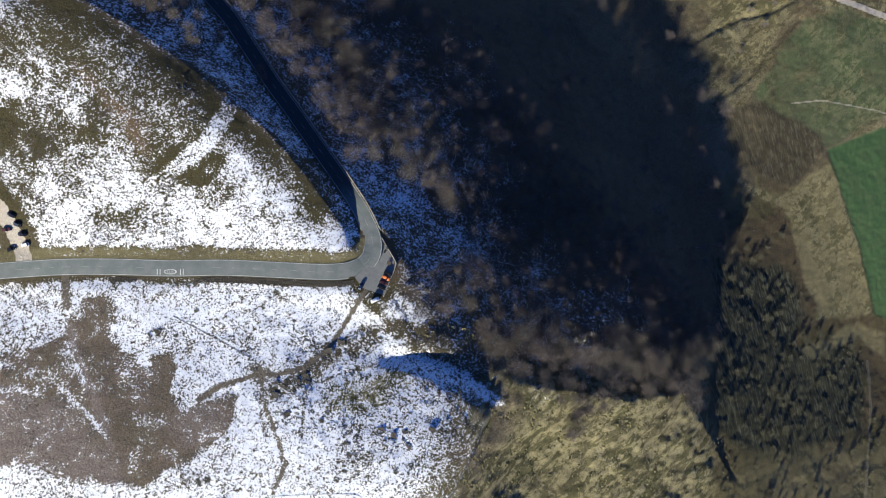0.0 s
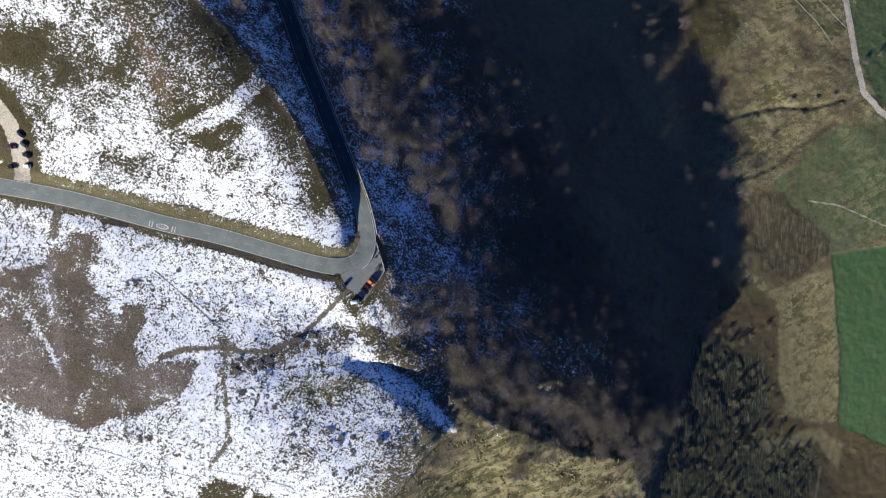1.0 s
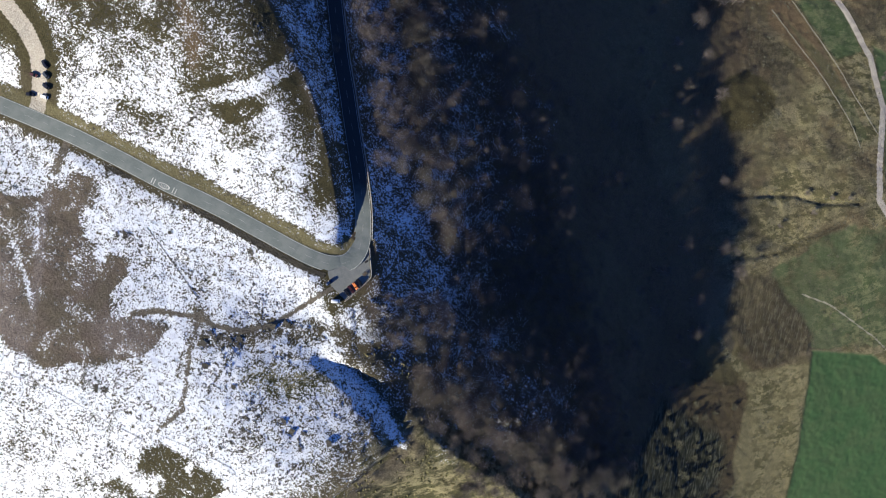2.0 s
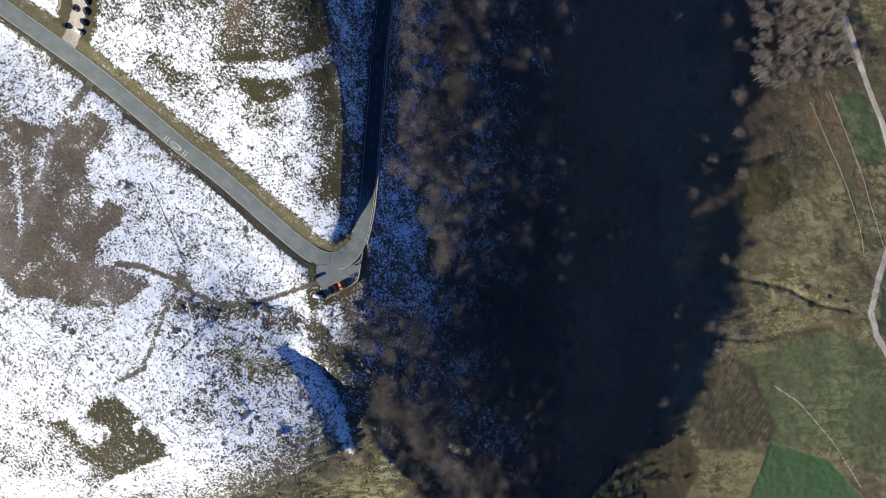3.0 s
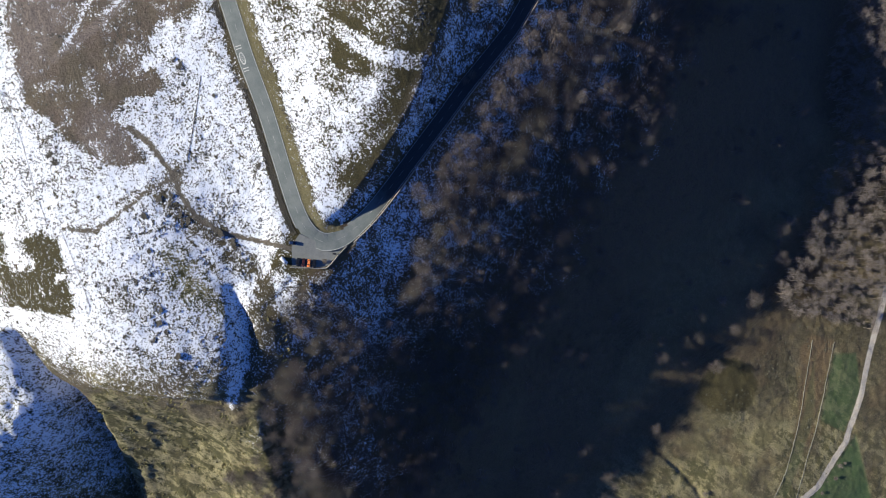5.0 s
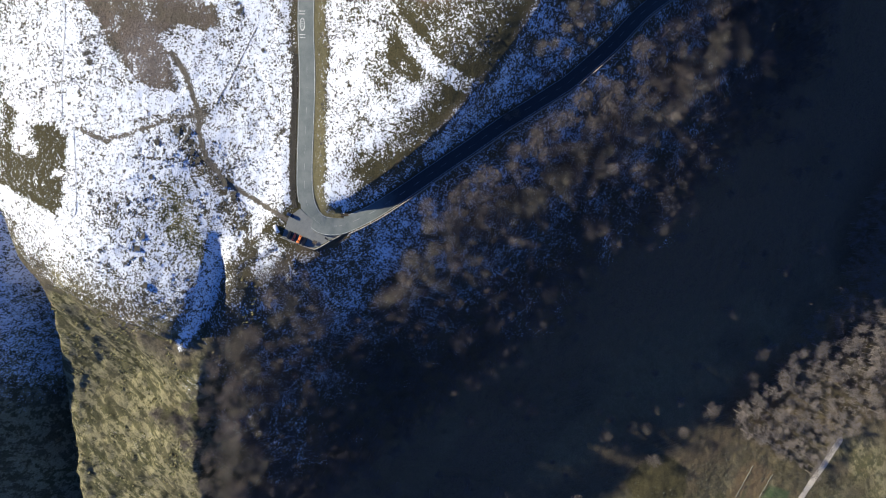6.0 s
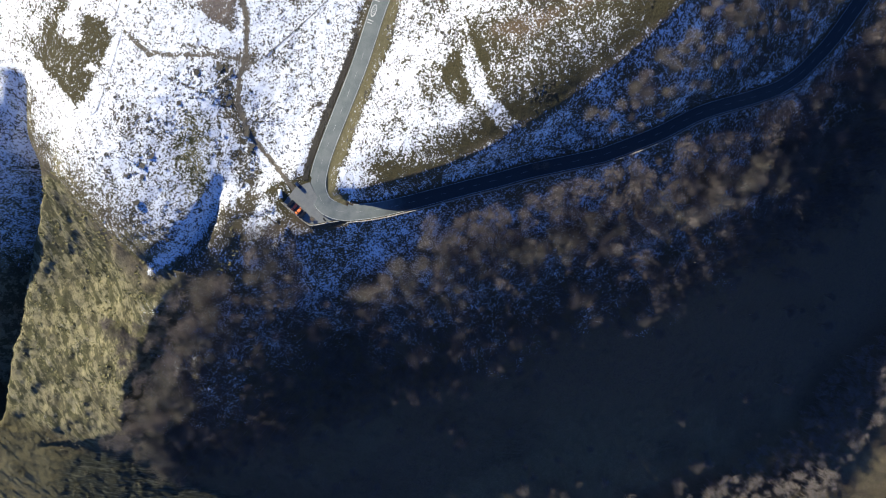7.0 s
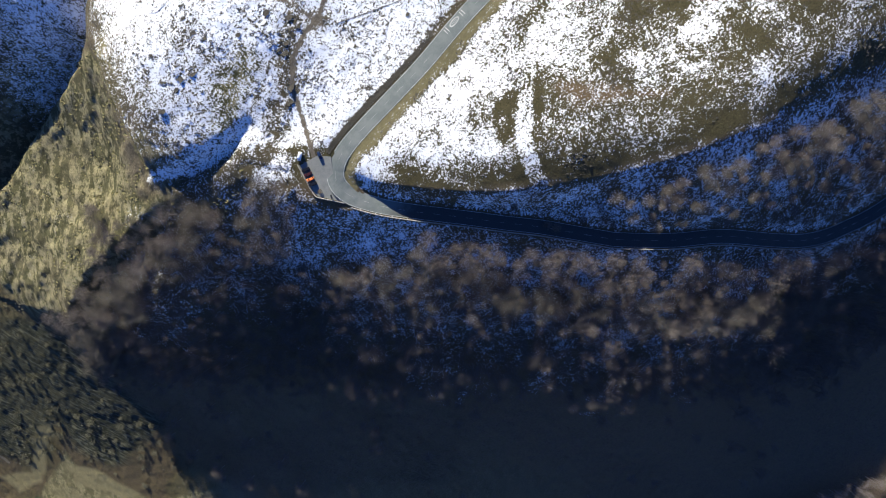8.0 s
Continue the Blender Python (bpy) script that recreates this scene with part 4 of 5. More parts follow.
SLOPE = ((-50.2, 43.7), (-38.1, 51.9), (-17.7, 29.7), (10.7, 7.2), (-1, -9), (-23, -13), (-24, -31), (-5, -39), (14, -50), (28, -67), (45, -75.5), (60, -86), (76, -88), (98, -88), (122, -83), (138, -89), (151, -102), (187, -43.1), (195.1, 19.9), (214.5, 62.6), (203.2, 115.3), (159.8, 181.9), (118.7, 250.9),
         (46.2, 349.3), (-91.5, 346.9), (-268, 296), (-262, 240), (-205, 221), (-170.4, 191.3), (-118.8, 134.9), (-93.6, 104.9))
UPPER = ((-126.7, 121.6), (-110.5, 95.6), (-126.3, 95.4), (-158.1, 117), (-210, 141.8), (-253.3, 161.6), (-255.3, 209), (-201.6, 196.9), (-164.1, 155.8))


def spread_out(n, keep, lo, hi, gap, seed):
    """Random places at least gap metres apart."""
    g = np.random.default_rng(seed)
    p = np.stack([g.uniform(lo[0], hi[0], n), g.uniform(lo[1], hi[1], n)], 1)
    p = p[g.uniform(0, 1, n) < keep(p[:, 0], p[:, 1])]
    got, cells = [], {}
    for x, y in p:
        i, j = int(x // gap), int(y // gap)
        if all((x - a) ** 2 + (y - b) ** 2 > gap * gap for di in (-1, 0, 1) for dj in (-1, 0, 1) for a, b in cells.get((i + di, j + dj), ())):
            cells.setdefault((i, j), []).append((x, y))
            got.append((x, y))
    return np.array(got)


def slope_keep(x, y):
    d = road_near(x, y)[0] * (np.hypot(x - 8, (y - 200) * 0.8) > 45)
    return (inside(x, y, SLOPE) > 0) * (inside(x, y, OPEN_SLOPE) < -2) * (d > 9) * smooth(-0.6, 0.1, fbm(x, y, 30, 401, 3) + 0.42) * (0.015 + 0.985 * smooth(125, 95, (x + 52) * 0.73 + (y - 26) * 0.68))


def upper_keep(x, y):
    return (inside(x, y, UPPER) > 0) * (road_near(x, y)[0] > 6) * 1.0


APART = ((107, 211, 0.75), (106, 198, 0.7), (85, 237, 0.65), (92, 216, 0.6), (98, 180, 0.7), (68, 293, 0.9), (77, 191, 0.6), (45, 310, 0.8), (27, 340, 0.8), (38, 304, 0.7), (168, -42, 0.6),
         (-14, 33, 0.95), (-42, 47, 0.8), (-12, 68, 1.0), (11, 54, 0.9), (-30, 49, 0.85), (8, 74, 0.8), (27, 30, 0.9), (15, 93, 0.9), (29, -23, 0.8), (22, -7, 0.8), (8, -32, 0.8), (9, 17, 0.8), (25, -38, 0.75))
BANK = ((-93, 67, 0.55), (-113, 97, 0.5), (-120, 105, 0.6), (-99, 86, 0.5), (-101, 90.5, 0.45), (65, -106, 0.9), (69, -101, 0.8), (132, -84, 0.8), (123, -78, 0.75), (113, -86, 0.8), (74, -92, 0.8), (67, -93, 0.75), (83, -91, 0.7))
lone = np.array([(x, y) for x, y, _ in APART])
near = spread_out(16000, slope_keep, (-275, -110), (215, 350), 5.3, 3)
near = near[np.min(np.hypot(near[:, :1] - lone[None, :, 0], near[:, 1:] - lone[None, :, 1]), axis=1) > 7]
far_off = np.minimum(road_near(near[:, 0], near[:, 1])[0], line_dist(near[:, 0], near[:, 1], SPUR_EDGE)[0] + 12)
order = np.argsort(np.abs(far_off - 40))
rnd = random.Random(9)
upper = spread_out(1400, upper_keep, (-255, 90), (-95, 210), 5.5, 4)
single = [(x, y, 0.72) for x, y in upper[:95]] + [(x, y, 1.0) for x, y in near[order[:190]]]
for x, y, much in single:
    off = float(road_near(np.array([x]), np.array([y]))[0][0])
    size = rnd.uniform(0.72, 1.2) * (0.62 + 0.50 * min(1.0, off / 60))
    size *= 0.92 if y < -15 else 1.0 + 0.10 * min(1.0, max(0.0, (y - 70) / 60))
    plant(KINDS[rnd.choice((0, 0, 1, 1, 2, 3, 5))], float(x), float(y), size * much, rnd.uniform(0, 360), rnd.uniform(-4, 4))
for x, y, size in APART:
    plant(KINDS[rnd.choice((0, 1, 3, 5))], x, y, size, rnd.uniform(0, 360))
for x, y, size in BANK:
    plant(KINDS[rnd.choice((0, 2, 4))], x, y, size, rnd.uniform(0, 360))
for x, y in ((262, 313), (270, 300), (277, 284), (290, 231), (261, 307), (304, 243), (322, 260), (236, 184), (255, 190), (268, 196), (226, 150), (246, 172)):
    plant(KINDS[rnd.choice((2, 4, 5))], x, y, rnd.uniform(0.3, 0.5), rnd.uniform(0, 360))
for k, ob in enumerate(KINDS):
    x, y = near[order[190 + k]]
    ob.matrix_basis = pose(float(x), float(y), float(grid_z(np.array([x]), np.array([y]))[0]) - 0.1, 0, 0, 37 * k)

# the lower wood and the far woods, joined
WOOD_E = ((184.2, 8.2), (203.9, 38.1), (226.6, 38.3), (255.4, 9.2), (282.3, -41.3), (277.6, -60.5), (317.9, -77.3), (363.6, -110.5), (377.2, -220.9), (178.2, -204.5), (179.5, -105), (191.5, -41.1))
WOOD_N = ((-156.4, 425.9), (-55.6, 369.6), (-13.2, 364.7), (26.2, 343), (69.5, 322), (95.2, 281.2), (120, 300.3), (159.7, 367), (100, 425), (-120, 430))


def grown(x, y):
    """Trees stand taller under the north-western bank."""
    return 1.0 + 0.12 * min(1.0, max(0.0, (-60 - x) / 70)) * (y < 330)


def wood(name, spots, material, label, twigs, tall, spread, seed, wide=0.12):
    kinds = [tree_meshes(seed + k, tall * (0.85 + 0.1 * k), spread * (0.85 + 0.1 * k), twigs, 1.2, wide) for k in range(3)]
    for nm, pick, mat in ((name, 2, material), (name + "_stems", 0, BARK)):
        vs, fs, base = [], [], 0
        r = random.Random(seed)
        zs = grid_z(spots[:, 0], spots[:, 1])
        for (x, y), z in zip(spots, zs):
            v, f = r.choice(kinds)[pick]
            a, s = r.uniform(0, 6.28), r.uniform(0.5, 1.25) * grown(x, y)
            c, q = math.cos(a) * s, math.sin(a) * s
            vs.append(np.stack([v[:, 0] * c - v[:, 1] * q + x, v[:, 0] * q + v[:, 1] * c + y, v[:, 2] * s + z - 0.1], 1))
            fs.append(f + base)
            base += len(v)
        tagged(new(nm, mesh_from(nm, np.concatenate(vs), np.concatenate(fs), mat, False)), label, "woodland", kind="stuff")


rest = near[order[196:]]
wood("valley_wood", rest, TWIGS_RED, "leafless wood on the shaded valley side", 1100, 14.0, 4.6, 40, 0.055)
east = spread_out(1500, lambda x, y: (inside(x, y, WOOD_E) > 0) * 0.24 * smooth(-0.5, 0.2, fbm(x, y, 25, 421, 3) + 0.2), (165, -225), (380, 65), 5.2, 6)
wood("east_wood", east, SCRUB, "low leafless wood and scrub on the valley floor", 420, 2.0, 2.1, 60, 0.06)
north = spread_out(4500, lambda x, y: (inside(x, y, WOOD_N) > 0) * (0.35 + 0.65 * smooth(-0.3, 0.2, fbm(x, y, 18, 433, 3))), (-160, 275), (160, 450), 4.0, 7)
wood("north_wood", north, TWIGS_GREY, "pale leafless wood lit by low sun", 640, 13.0, 3.5, 80, 0.05)


# ---------------------------------------------------------------- heather and scrub
def clump_verts(rnd, r, tall):
    """A low ragged tuft: spikes that fan out of one root."""
    v, f = [], []
    n = rnd.randint(9, 13)
    for k in range(n):
        a = 2 * math.pi * k / n + rnd.uniform(-0.3, 0.3)
        e = rnd.uniform(0.25, 1.0) * r
        o = Vector((math.cos(a) * e * 0.35, math.sin(a) * e * 0.35, -0.15))
        t = Vector((math.cos(a) * e, math.sin(a) * e, tall * rnd.uniform(0.5, 1.0)))
        s = Vector((-math.sin(a), math.cos(a), 0)) * r * rnd.uniform(0.22, 0.4)
        b = len(v)
        v += [tuple(o - s), tuple(o + s), tuple(t + s * 0.5), tuple(t - s * 0.5)]
        f.append((b, b + 1, b + 2, b + 3))
    return np.array(v), np.array(f)


def scatter(name, spots, radii, kinds, material, label, category, squash=1.0):
    """Many tufts joined in one object."""
    vs, fs, base = [], [], 0
    rnd = random.Random(len(spots))
    zs = grid_z(spots[:, 0], spots[:, 1])
    for (x, y), z, r in zip(spots, zs, radii):
        v, f = kinds[rnd.randrange(len(kinds))]
        a = rnd.uniform(0, 6.28)
        c, s = math.cos(a) * r, math.sin(a) * r
        vs.append(np.stack([v[:, 0] * c - v[:, 1] * s + x, v[:, 0] * s + v[:, 1] * c + y, v[:, 2] * r * squash + z], 1))
        fs.append(f + base)
        base += len(v)
    ob = new(name, mesh_from(name, np.concatenate(vs), np.concatenate(fs), material, False))
    return tagged(ob, label, category, kind="stuff")


rng = np.random.default_rng(5)
tufts = [clump_verts(random.Random(300 + k), 1.0, 0.55) for k in range(8)]


def sown(n, lo, hi, keep):
    p = np.stack([rng.uniform(lo[0], hi[0], n), rng.uniform(lo[1], hi[1], n)], 1)
    return p[rng.uniform(0, 1, n) < keep(p[:, 0], p[:, 1])]


def heather_keep(x, y):
    on = smooth(-2, 6, inside(x, y, SNOW_EDGE)) * (road_near(x, y)[0] > 7)
    clear = np.minimum(line_dist(x, y, TRACK)[0], line_dist(x, y, TRACK_B)[0])
    thick = smooth(0.10, 0.45, fbm(x, y, 15, 207, 4)) + 0.3 * smooth(30, 8, np.hypot(x + 18, (y + 96.5) * 0.8)) * smooth(-0.1, 0.3, fbm(x, y, 9, 91, 2)) + 0.03
    thick = thick + 0.5 * smooth(14, 5, np.hypot(x + 72, y + 79)) + 0.5 * smooth(16, 6, line_dist(x, y, ((-82, -71), (-58, -59), (-28, -39)))[0]) * smooth(-0.1, 0.3, fbm(x, y, 7, 95, 2))
    for px, py, r in ((-83, -69, 7), (-50, -106, 5), (-29, -93, 5), (-131, -20, 5), (-87, -26, 4), (-75, -71, 7), (-46, -96, 4), (-157, 5, 5), (-136, 24, 6), (-102, -38, 2.5), (-13, -27, 6), (-29, -33, 6), (-193, 45, 9), (-165, 59, 8), (-52, -107, 4), (-49, -100, 3), (-52, -94, 3), (-53, -86.5, 3), (-36, -99, 3.5), (-24, -115, 4), (-20, -108, 3.5), (-35, -90, 2.5), (-14, -99, 2.5), (-81, -83.6, 3), (-76, -70, 4)):
        thick = thick + 1.6 * smooth(r * 1.3, r * 0.4, np.hypot(x - px, y - py) + 2.5 * fbm(x, y, 5, 97, 2))
    return on * thick * (clear > 2.5) * (inside(x, y, KNOLL_BARE) < -3) * (inside(x, y, LAYBY) < -4) * (line_dist(x, y, CARPARK)[0] > 7)


spots = sown(34000, (-285, -165), (20, 165), heather_keep)
scatter("heather", spots, rng.uniform(0.35, 1.0, len(spots)), tufts, HEATHER, "dark heather tufts sticking through the snow", "heather", 0.20)


def scrub_keep(x, y):
    lines = np.minimum(line_dist(x, y, DITCH_N)[0], line_dist(x, y, DITCH_S)[0])
    hedge = np.minimum(line_dist(x, y, LANE)[0], 99)
    much = 0.8 * smooth(7, 1, lines) + 0.12 * smooth(9, 4, hedge) * (hedge > 4)
    much = much + 0.35 * smooth(-2, 4, inside(x, y, BRACKEN)) * smooth(-0.1, 0.3, fbm(x, y, 8, 61, 2))
    field = np.maximum(np.maximum(inside(x, y, FIELD_A), inside(x, y, FIELD_C)), inside(x, y, FIELD_D))
    rough = 0.5 * smooth(-0.05, 0.35, fbm(x, y, 30, 67, 4)) * (0.3 + 0.7 * smooth(40, 10, np.hypot(x - 220, y - 257))) * smooth(2, -2, field)
    return (much + rough) * (x + 0.35 * y > 120)


def bush_kind(seed):
    """A low dark bush: many ragged tufts heaped over one patch."""
    r = random.Random(seed)
    vs, fs, base = [], [], 0
    lobes = [(0, 0, 1.0)] + [(r.uniform(-1.5, 1.5), r.uniform(-1.1, 1.1), r.uniform(0.5, 0.8)) for _ in range(3)]
    for cx, cy, big in lobes:
        for _ in range(int(26 * big)):
            v, f = tufts[r.randrange(len(tufts))]
            a, e = r.uniform(0, 6.28), big * 1.5 * math.sqrt(r.random())
            k = r.uniform(0.35, 0.75)
            vs.append(np.stack([v[:, 0] * k + cx + math.cos(a) * e, v[:, 1] * k + cy + math.sin(a) * e, v[:, 2] * k * 0.25 + 0.10 * big * (1 - (e / (1.6 * big)) ** 2)], 1))
            fs.append(f + base)
            base += len(v)
    ob = new("gorse_bush", mesh_from("gorse_bush", np.concatenate(vs), np.concatenate(fs), HEATHER, False))
    return tagged(ob, "low dark gorse bush standing in the snow", "bush", "bushes on the snowy moor")


BUSHES = ((-119, -112), (-115, -111), (-80, -82), (-63, -85), (-55, -111), (-51, -107), (-49, -100), (-51, -95), (-29, -92), (-24, -91), (-28, -108), (-21, -106), (-11, -91), (-34, -89), (-85, -68), (-81, -70), (-76, -67), (-72, -65), (-55, -50), (-62, -54), (-85, -74),
          (-87, -25), (-125, -34), (-129, -21), (-126, -20), (-142, -43), (-145, -45), (-22, -97), (-148, 9), (-138, 21), (-158, 10), (-37, -48), (-185, 61))
kinds = [bush_kind(700 + k) for k in range(4)]
for k, (x, y) in enumerate(BUSHES):
    r = random.Random(k)
    at = pose(x, y, float(grid_z(np.array([x]), np.array([y]))[0]) - 0.05, 0, 0, r.uniform(0, 360))
    if k < 4:
        kinds[k].matrix_basis = at
    else:
        plant(kinds[k % 4], x, y, r.uniform(0.6, 1.25), r.uniform(0, 360))


def strip_keep(x, y):
    """The dark unmown edge on the moor side of the road."""
    d, _, half = road_near(x, y)
    return (y < -14.5) * smooth(0.8, 1.3, d - half) * smooth(3.6, 2.4, d - half) * (x < -50) * (np.hypot(x + 186, y + 19) > 6) * smooth(-150, -110, x + 40 * vnoise(x, y, 20, 44))


spots = sown(60000, (-210, -32), (-48, -12), strip_keep)
scatter("roadside_heather", spots, rng.uniform(0.3, 0.75, len(spots)), tufts, HEATHER, "dark strip of heather along the road edge", "heather", 0.55)
spots = sown(40000, (115, -215), (420, 445), scrub_keep)
scatter("scrub", spots, rng.uniform(0.4, 1.2, len(spots)), tufts, SCRUB, "low brown and green scrub along ditches and banks", "scrub", 0.55)


def tussock_keep(x, y):
    on = smooth(-4, 2, inside(x, y, SNOW_EDGE) * -1) * smooth(20, 0, y + 44 + 0.28 * x) * smooth(150, 120, x) * smooth(-30, 0, x)
    return on * (0.15 + 0.6 * smooth(0.0, 0.4, fbm(x, y, 9, 77, 3)))


spots = sown(5500, (-20, -200), (180, -40), tussock_keep)
GRASS = twig_material("dead_grass", (0.20, 0.17, 0.078), (0.10, 0.115, 0.045))
scatter("grass_tussocks", spots, rng.uniform(0.5, 1.3, len(spots)), tufts, GRASS, "straw-coloured grass tussocks on the spur", "grass", 0.7)


# ---------------------------------------------------------------- cars
def car_body_mesh(long, wide, tall, van=False):
    """A lofted body: sections along the car, rounded at the shoulders."""
    h = tall
    if van:
        rows = ((-0.5, 0.80, 0.30, 0.62), (-0.49, 0.96, 0.22, 0.95), (-0.3, 1.0, 0.2, 1.0), (0.2, 1.0, 0.2, 1.0), (0.30, 1.0, 0.2, 0.92), (0.36, 1.0, 0.2, 0.60), (0.47, 0.95, 0.2, 0.52), (0.5, 0.8, 0.28, 0.40))
    else:
        rows = ((-0.5, 0.78, 0.32, 0.52), (-0.48, 0.93, 0.24, 0.60), (-0.40, 1.0, 0.2, 0.64), (-0.1, 1.0, 0.18, 0.64), (0.18, 1.0, 0.18, 0.62), (0.36, 0.98, 0.2, 0.56), (0.47, 0.92, 0.22, 0.50), (0.5, 0.76, 0.3, 0.42))
    v, f = [], []
    for x, w, lo, hi in rows:
        y = wide / 2 * w
        for a, b in ((0.80, lo), (1.0, lo + 0.06), (1.0, lo + (hi - lo) * 0.6), (0.93, lo + (hi - lo) * 0.9), (0.78, hi), (0, hi + 0.015)):
            v.append((x * long, y * a, b * h))
        for a, b in ((0.78, hi), (0.93, lo + (hi - lo) * 0.9), (1.0, lo + (hi - lo) * 0.6), (1.0, lo + 0.06), (0.80, lo)):
            v.append((x * long, -y * a, b * h))
    n = 11
    for k in range(len(rows) - 1):
        for c in range(n):
            d = (c + 1) % n
            f.append((k * n + c, k * n + d, (k + 1) * n + d, (k + 1) * n + c))
    return v, f, n, len(rows)


def car(label, material, long=4.1, wide=1.75, tall=1.48, van=False):
    root = tagged(new("car"), label, "car")
    v, f, n, rows = car_body_mesh(long, wide, tall, van)
    bm = bmesh.new()
    vs = [bm.verts.new(p) for p in v]
    for q in f:
        bm.faces.new([vs[i] for i in q])
    bm.faces.new([vs[i] for i in range(n)])
    bm.faces.new([vs[(rows - 1) * n + i] for i in range(n)][::-1])
    bmesh.ops.recalc_face_normals(bm, faces=bm.faces[:])
    for q in bm.faces:
        q.smooth = True
    part("body", bm, material, root)
    if not van:
        # glasshouse with a painted roof above it
        def house(rows2, name, mat, label2=""):
            bm = bmesh.new()
            rings = []
            for x0, x1, y, z in rows2:
                rings.append([bm.verts.new((x * long, s * y * wide / 2, z * tall)) for x, s in ((x0, -1), (x1, -1), (x1, 1), (x0, 1))])
            for a, b in zip(rings, rings[1:]):
                for k in range(4):
                    bm.faces.new((a[k], a[(k + 1) % 4], b[(k + 1) % 4], b[k]))
            bm.faces.new(rings[-1])
            bm.faces.new(rings[0][::-1])
            bmesh.ops.bevel(bm, geom=bm.edges[:], offset=0.05, segments=2, affect='EDGES')
            part(name, bm, mat, root, label2)
        house(((-0.44, 0.24, 0.90, 0.60), (-0.39, 0.13, 0.80, 0.93)), "windows", GLASS, "dark tinted glass")
        house(((-0.385, 0.115, 0.78, 0.92), (-0.35, 0.07, 0.70, 1.0)), "roof", material)
    else:
        bm = bmesh.new()
        box(bm, (0.06, wide * 0.82, tall * 0.28), (0.335 * long, 0, tall * 0.77), Matrix.Rotation(radians(-28), 4, 'Y'), 0.02)
        part("windscreen", bm, GLASS, root, "dark glass")
    for sx in (-0.31, 0.31):
        for sy in (-1, 1):
            bm = bmesh.new()
            m = Matrix.Translation((sx * long, sy * wide * 0.46, 0.31)) @ Matrix.Rotation(radians(90), 4, 'X')
            bmesh.ops.create_cone(bm, cap_ends=True, segments=14, radius1=0.31, radius2=0.31, depth=0.22, matrix=m)
            wheel = part("wheel", bm, TYRE, root)
            bm = bmesh.new()
            m = Matrix.Translation((sx * long, sy * (wide * 0.46 + 0.1), 0.31)) @ Matrix.Rotation(radians(90), 4, 'X')
            bmesh.ops.create_cone(bm, cap_ends=True, segments=10, radius1=0.19, radius2=0.17, depth=0.04, matrix=m)
            part("rim", bm, RIM, wheel, "alloy rim")
    for sy in (-1, 1):
        for x, name, mat in ((0.485, "headlight", LAMP), (-0.487, "tail_light", LAMP_RED)):
            bm = bmesh.new()
            box(bm, (0.1, 0.3, 0.13), (x * long, sy * wide * 0.33, tall * 0.44), None, 0.03)
            part(name, bm, mat, root)
        bm = bmesh.new()
        box(bm, (0.1, 0.18, 0.12), (0.16 * long, sy * (wide / 2 + 0.07), tall * 0.64), None, 0.03)
        part("mirror", bm, TRIM, root)
    for x, name in ((0.492, "front_bumper"), (-0.492, "rear_bumper")):
        bm = bmesh.new()
        box(bm, (0.12, wide * 0.8, 0.2), (x * long, 0, tall * 0.27), None, 0.05)
        part(name, bm, TRIM, root)
    return root


PAINTS = {c: paint("paint_" + c, v) for c, v in dict(black=(0.012, 0.012, 0.014), orange=(0.80, 0.24, 0.06), blue=(0.014, 0.028, 0.075), white=(0.75, 0.75, 0.74), maroon=(0.055, 0.016, 0.016), grey=(0.05, 0.055, 0.06)).items()}


def park(ob, x, y, turn, z=None):
    slope = Vector((-LAY_X, -LAY_Y, 1.0)) if z is not None else Vector((ground_z(x - 1.5, y) - ground_z(x + 1.5, y), ground_z(x, y - 1.5) - ground_z(x, y + 1.5), 3.0))
    lie = Vector((0, 0, 1)).rotation_difference(slope.normalized()).to_matrix().to_4x4()
    at_z = ground_z(x, y) + 0.03 if z is None else layby_z(x, y) + z
    ob.matrix_basis = Matrix.Translation((x, y, at_z)) @ lie @ Matrix.Rotation(radians(turn), 4, 'Z')


ROW_DIR = math.degrees(math.atan2(7.5, 3.5))
LZ = -0.02
park(car("black hatchback parked by the lay-by parapet", PAINTS["black"]), -36.2, -22.7, ROW_DIR - 90, LZ)
park(car("dark maroon car parked in the lay-by", PAINTS["maroon"], 4.2), -35.2, -20.4, ROW_DIR - 88, LZ)
park(car("bright orange car parked in the lay-by", PAINTS["orange"], 4.0), -34.1, -18.1, ROW_DIR - 90, LZ)
park(car("black saloon parked at the end of the row", PAINTS["black"], 4.4), -33.0, -15.8, ROW_DIR - 91, LZ)
park(car("small dark blue car at the mouth of the track", PAINTS["blue"], 3.9), -46.2, -22.0, 66, LZ)
park(car("white van standing on rough grass", PAINTS["white"], 4.3, 1.85, 1.9, True), -39.2, -28.9, 25)
for x, y, a, c, lab in ((-209.7, 13.0, 150, "black", "black car in the gravel car park"), (-207.5, 8.5, 160, "grey", "dark grey car in the gravel car park"), (-205.8, 3.8, 175, "black", "black car in the gravel car park"),
                        (-205.2, -1.2, 190, "white", "white car in the gravel car park"), (-213.3, 6.1, 5, "maroon", "maroon car in the gravel car park"), (-212.5, -3.2, 20, "black", "black car near the car park entrance")):
    park(car(lab, PAINTS[c]), x, y, a)


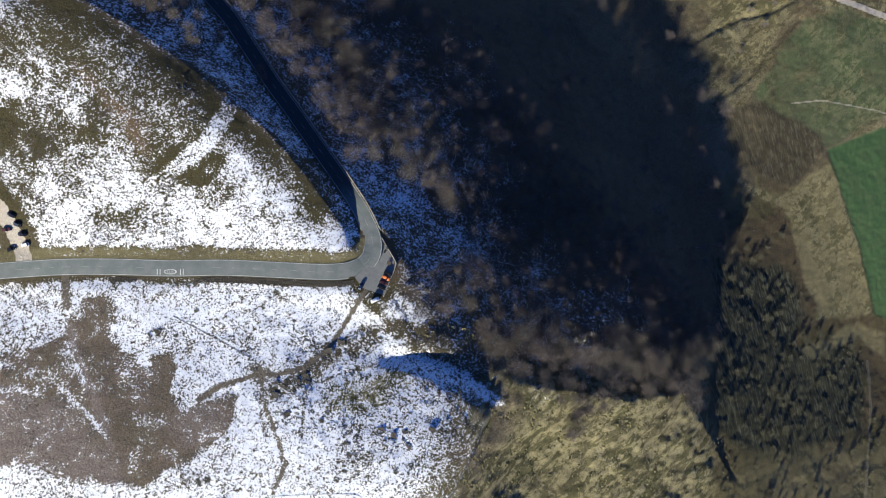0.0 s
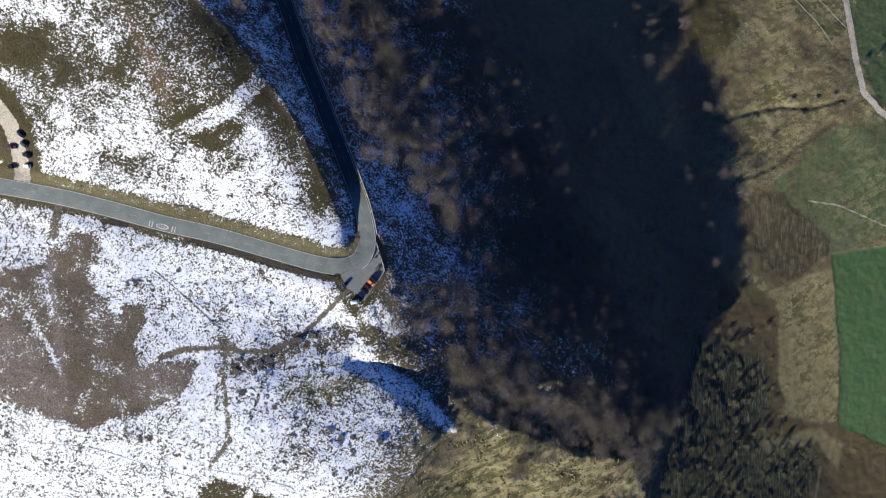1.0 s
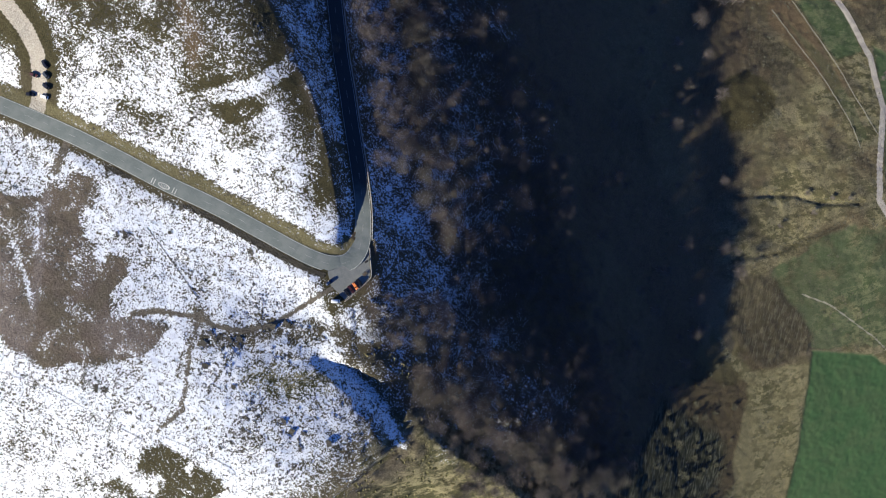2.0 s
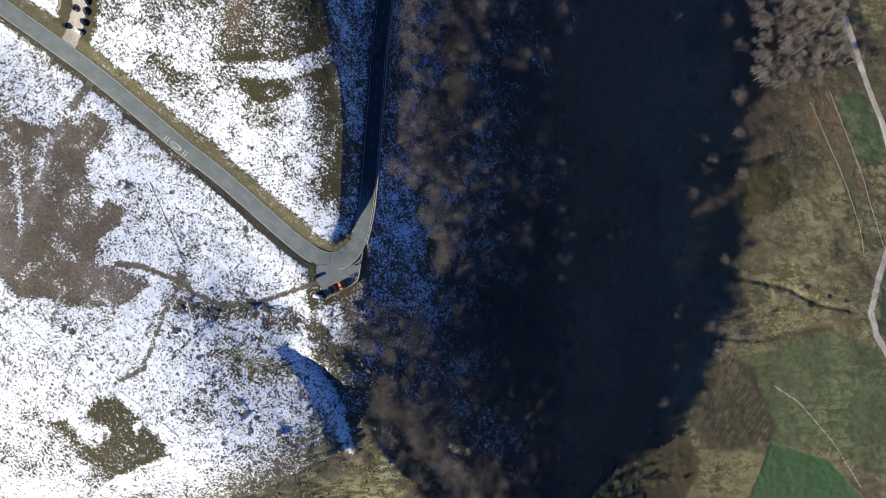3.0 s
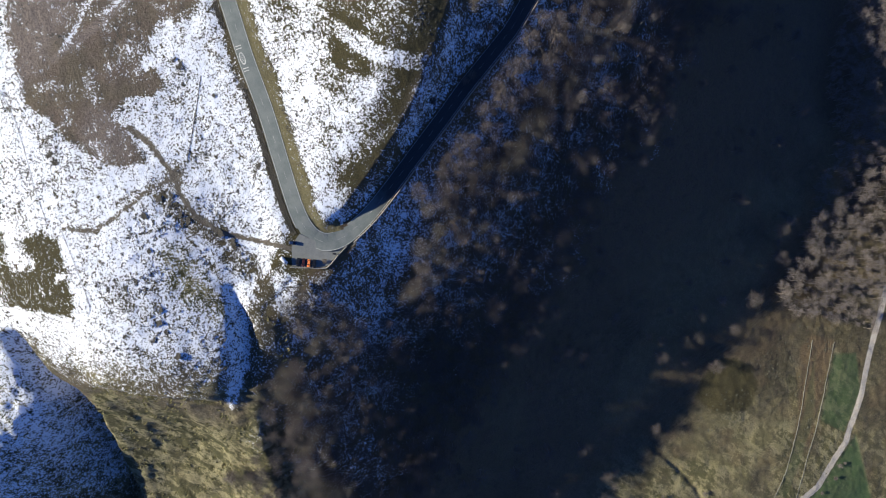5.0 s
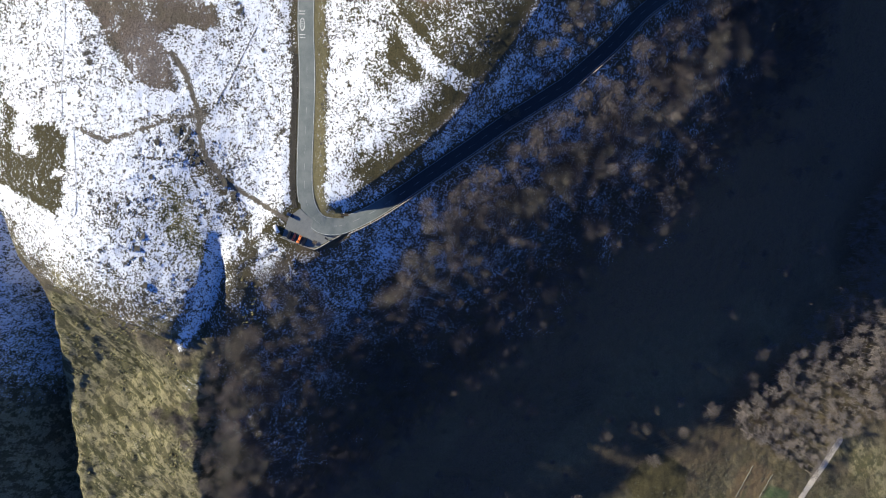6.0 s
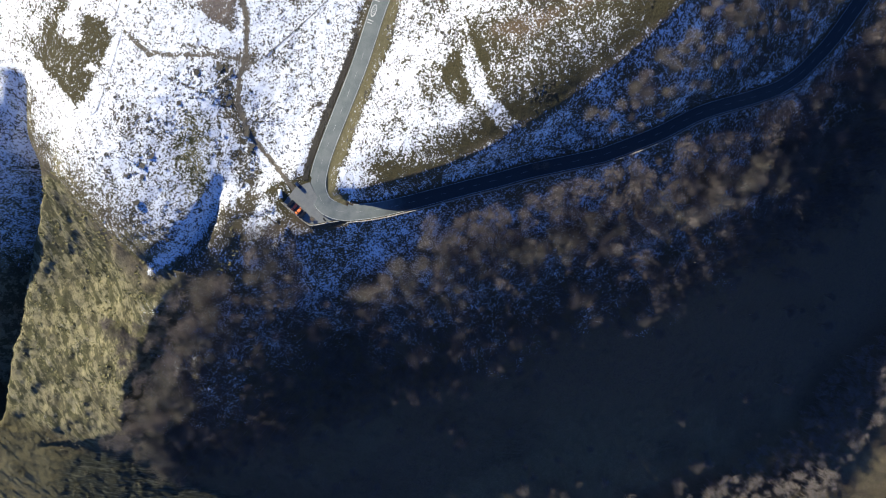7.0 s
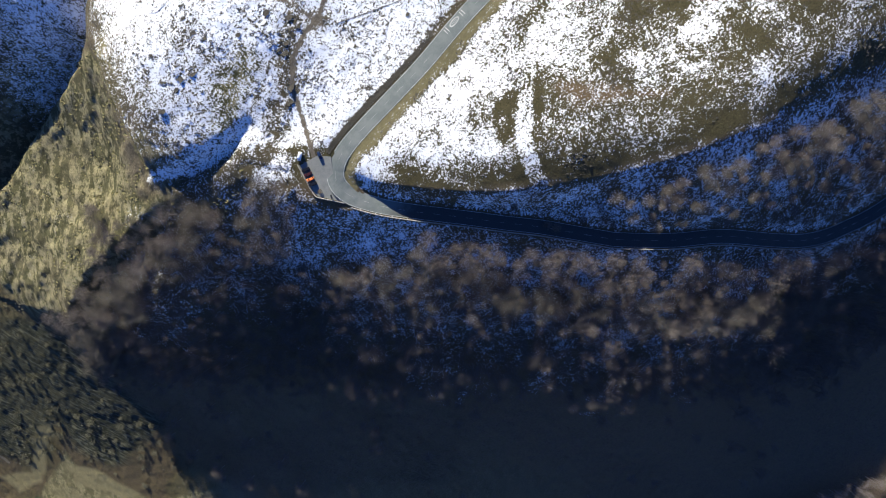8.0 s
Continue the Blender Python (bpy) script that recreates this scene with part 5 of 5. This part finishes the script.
def info_board(x, y, z, turn):
    """A sloping board on two posts."""
    root = tagged(new("information_board"), "dark sloping wooden information board on two posts", "board")
    for sx in (-0.8, 0.8):
        bm = bmesh.new()
        box(bm, (0.14, 0.14, 1.3), (sx, 0, 0.6), None, 0.02)
        part("post", bm, WOOD, root)
    bm = bmesh.new()
    box(bm, (2.0, 1.1, 0.08), (0, 0, 1.2), Matrix.Rotation(radians(30), 4, 'X'), 0.02)
    part("panel", bm, TRIM, root)
    root.matrix_basis = pose(x, y, layby_z(x, y) + z, 0, 0, turn)


def bench(x, y, z, turn):
    root = tagged(new("picnic_table"), "dark weathered picnic table in the lay-by corner", "picnic table")
    bm = bmesh.new()
    box(bm, (2.2, 0.9, 0.07), (0, 0, 0.75), None, 0.02)
    part("tabletop", bm, WOOD, root)
    for s in (-1, 1):
        bm = bmesh.new()
        box(bm, (2.2, 0.32, 0.06), (0, s * 0.85, 0.45), None, 0.02)
        part("seat", bm, WOOD, root)
        bm = bmesh.new()
        box(bm, (0.1, 1.9, 0.1), (s * 0.8, 0, 0.38), None, 0.02)
        box(bm, (0.1, 0.12, 0.8), (s * 0.8, -0.45, 0.38), Matrix.Rotation(radians(20), 4, 'X'), 0.02)
        box(bm, (0.1, 0.12, 0.8), (s * 0.8, 0.45, 0.38), Matrix.Rotation(radians(-20), 4, 'X'), 0.02)
        part("leg_frame", bm, WOOD, root)
    root.matrix_basis = pose(x, y, layby_z(x, y) + z, 0, 0, turn)


def road_sign(x, y, turn):
    """A warning sign on one pole."""
    root = tagged(new("road_sign"), "warning sign on a grey pole beside the road", "road sign")
    bm = bmesh.new()
    bmesh.ops.create_cone(bm, cap_ends=True, segments=10, radius1=0.06, radius2=0.06, depth=2.6, matrix=Matrix.Translation((0, 0, 1.2)))
    part("pole", bm, RIM, root)
    bm = bmesh.new()
    bmesh.ops.create_cone(bm, cap_ends=True, segments=3, radius1=0.55, radius2=0.55, depth=0.04, matrix=Matrix.Translation((0, -0.09, 2.1)) @ Matrix.Rotation(radians(90), 4, 'X') @ Matrix.Rotation(radians(90), 4, 'Z'))
    part("plate", bm, TRIM, root)
    root.matrix_basis = pose(x, y, ground_z(x, y), 0, 0, turn)


road_sign(-174.9, -17.5, 80)
bench(-32.6, -10.6, LZ, 75)
info_board(-34.6, -4.6, LZ, 60)
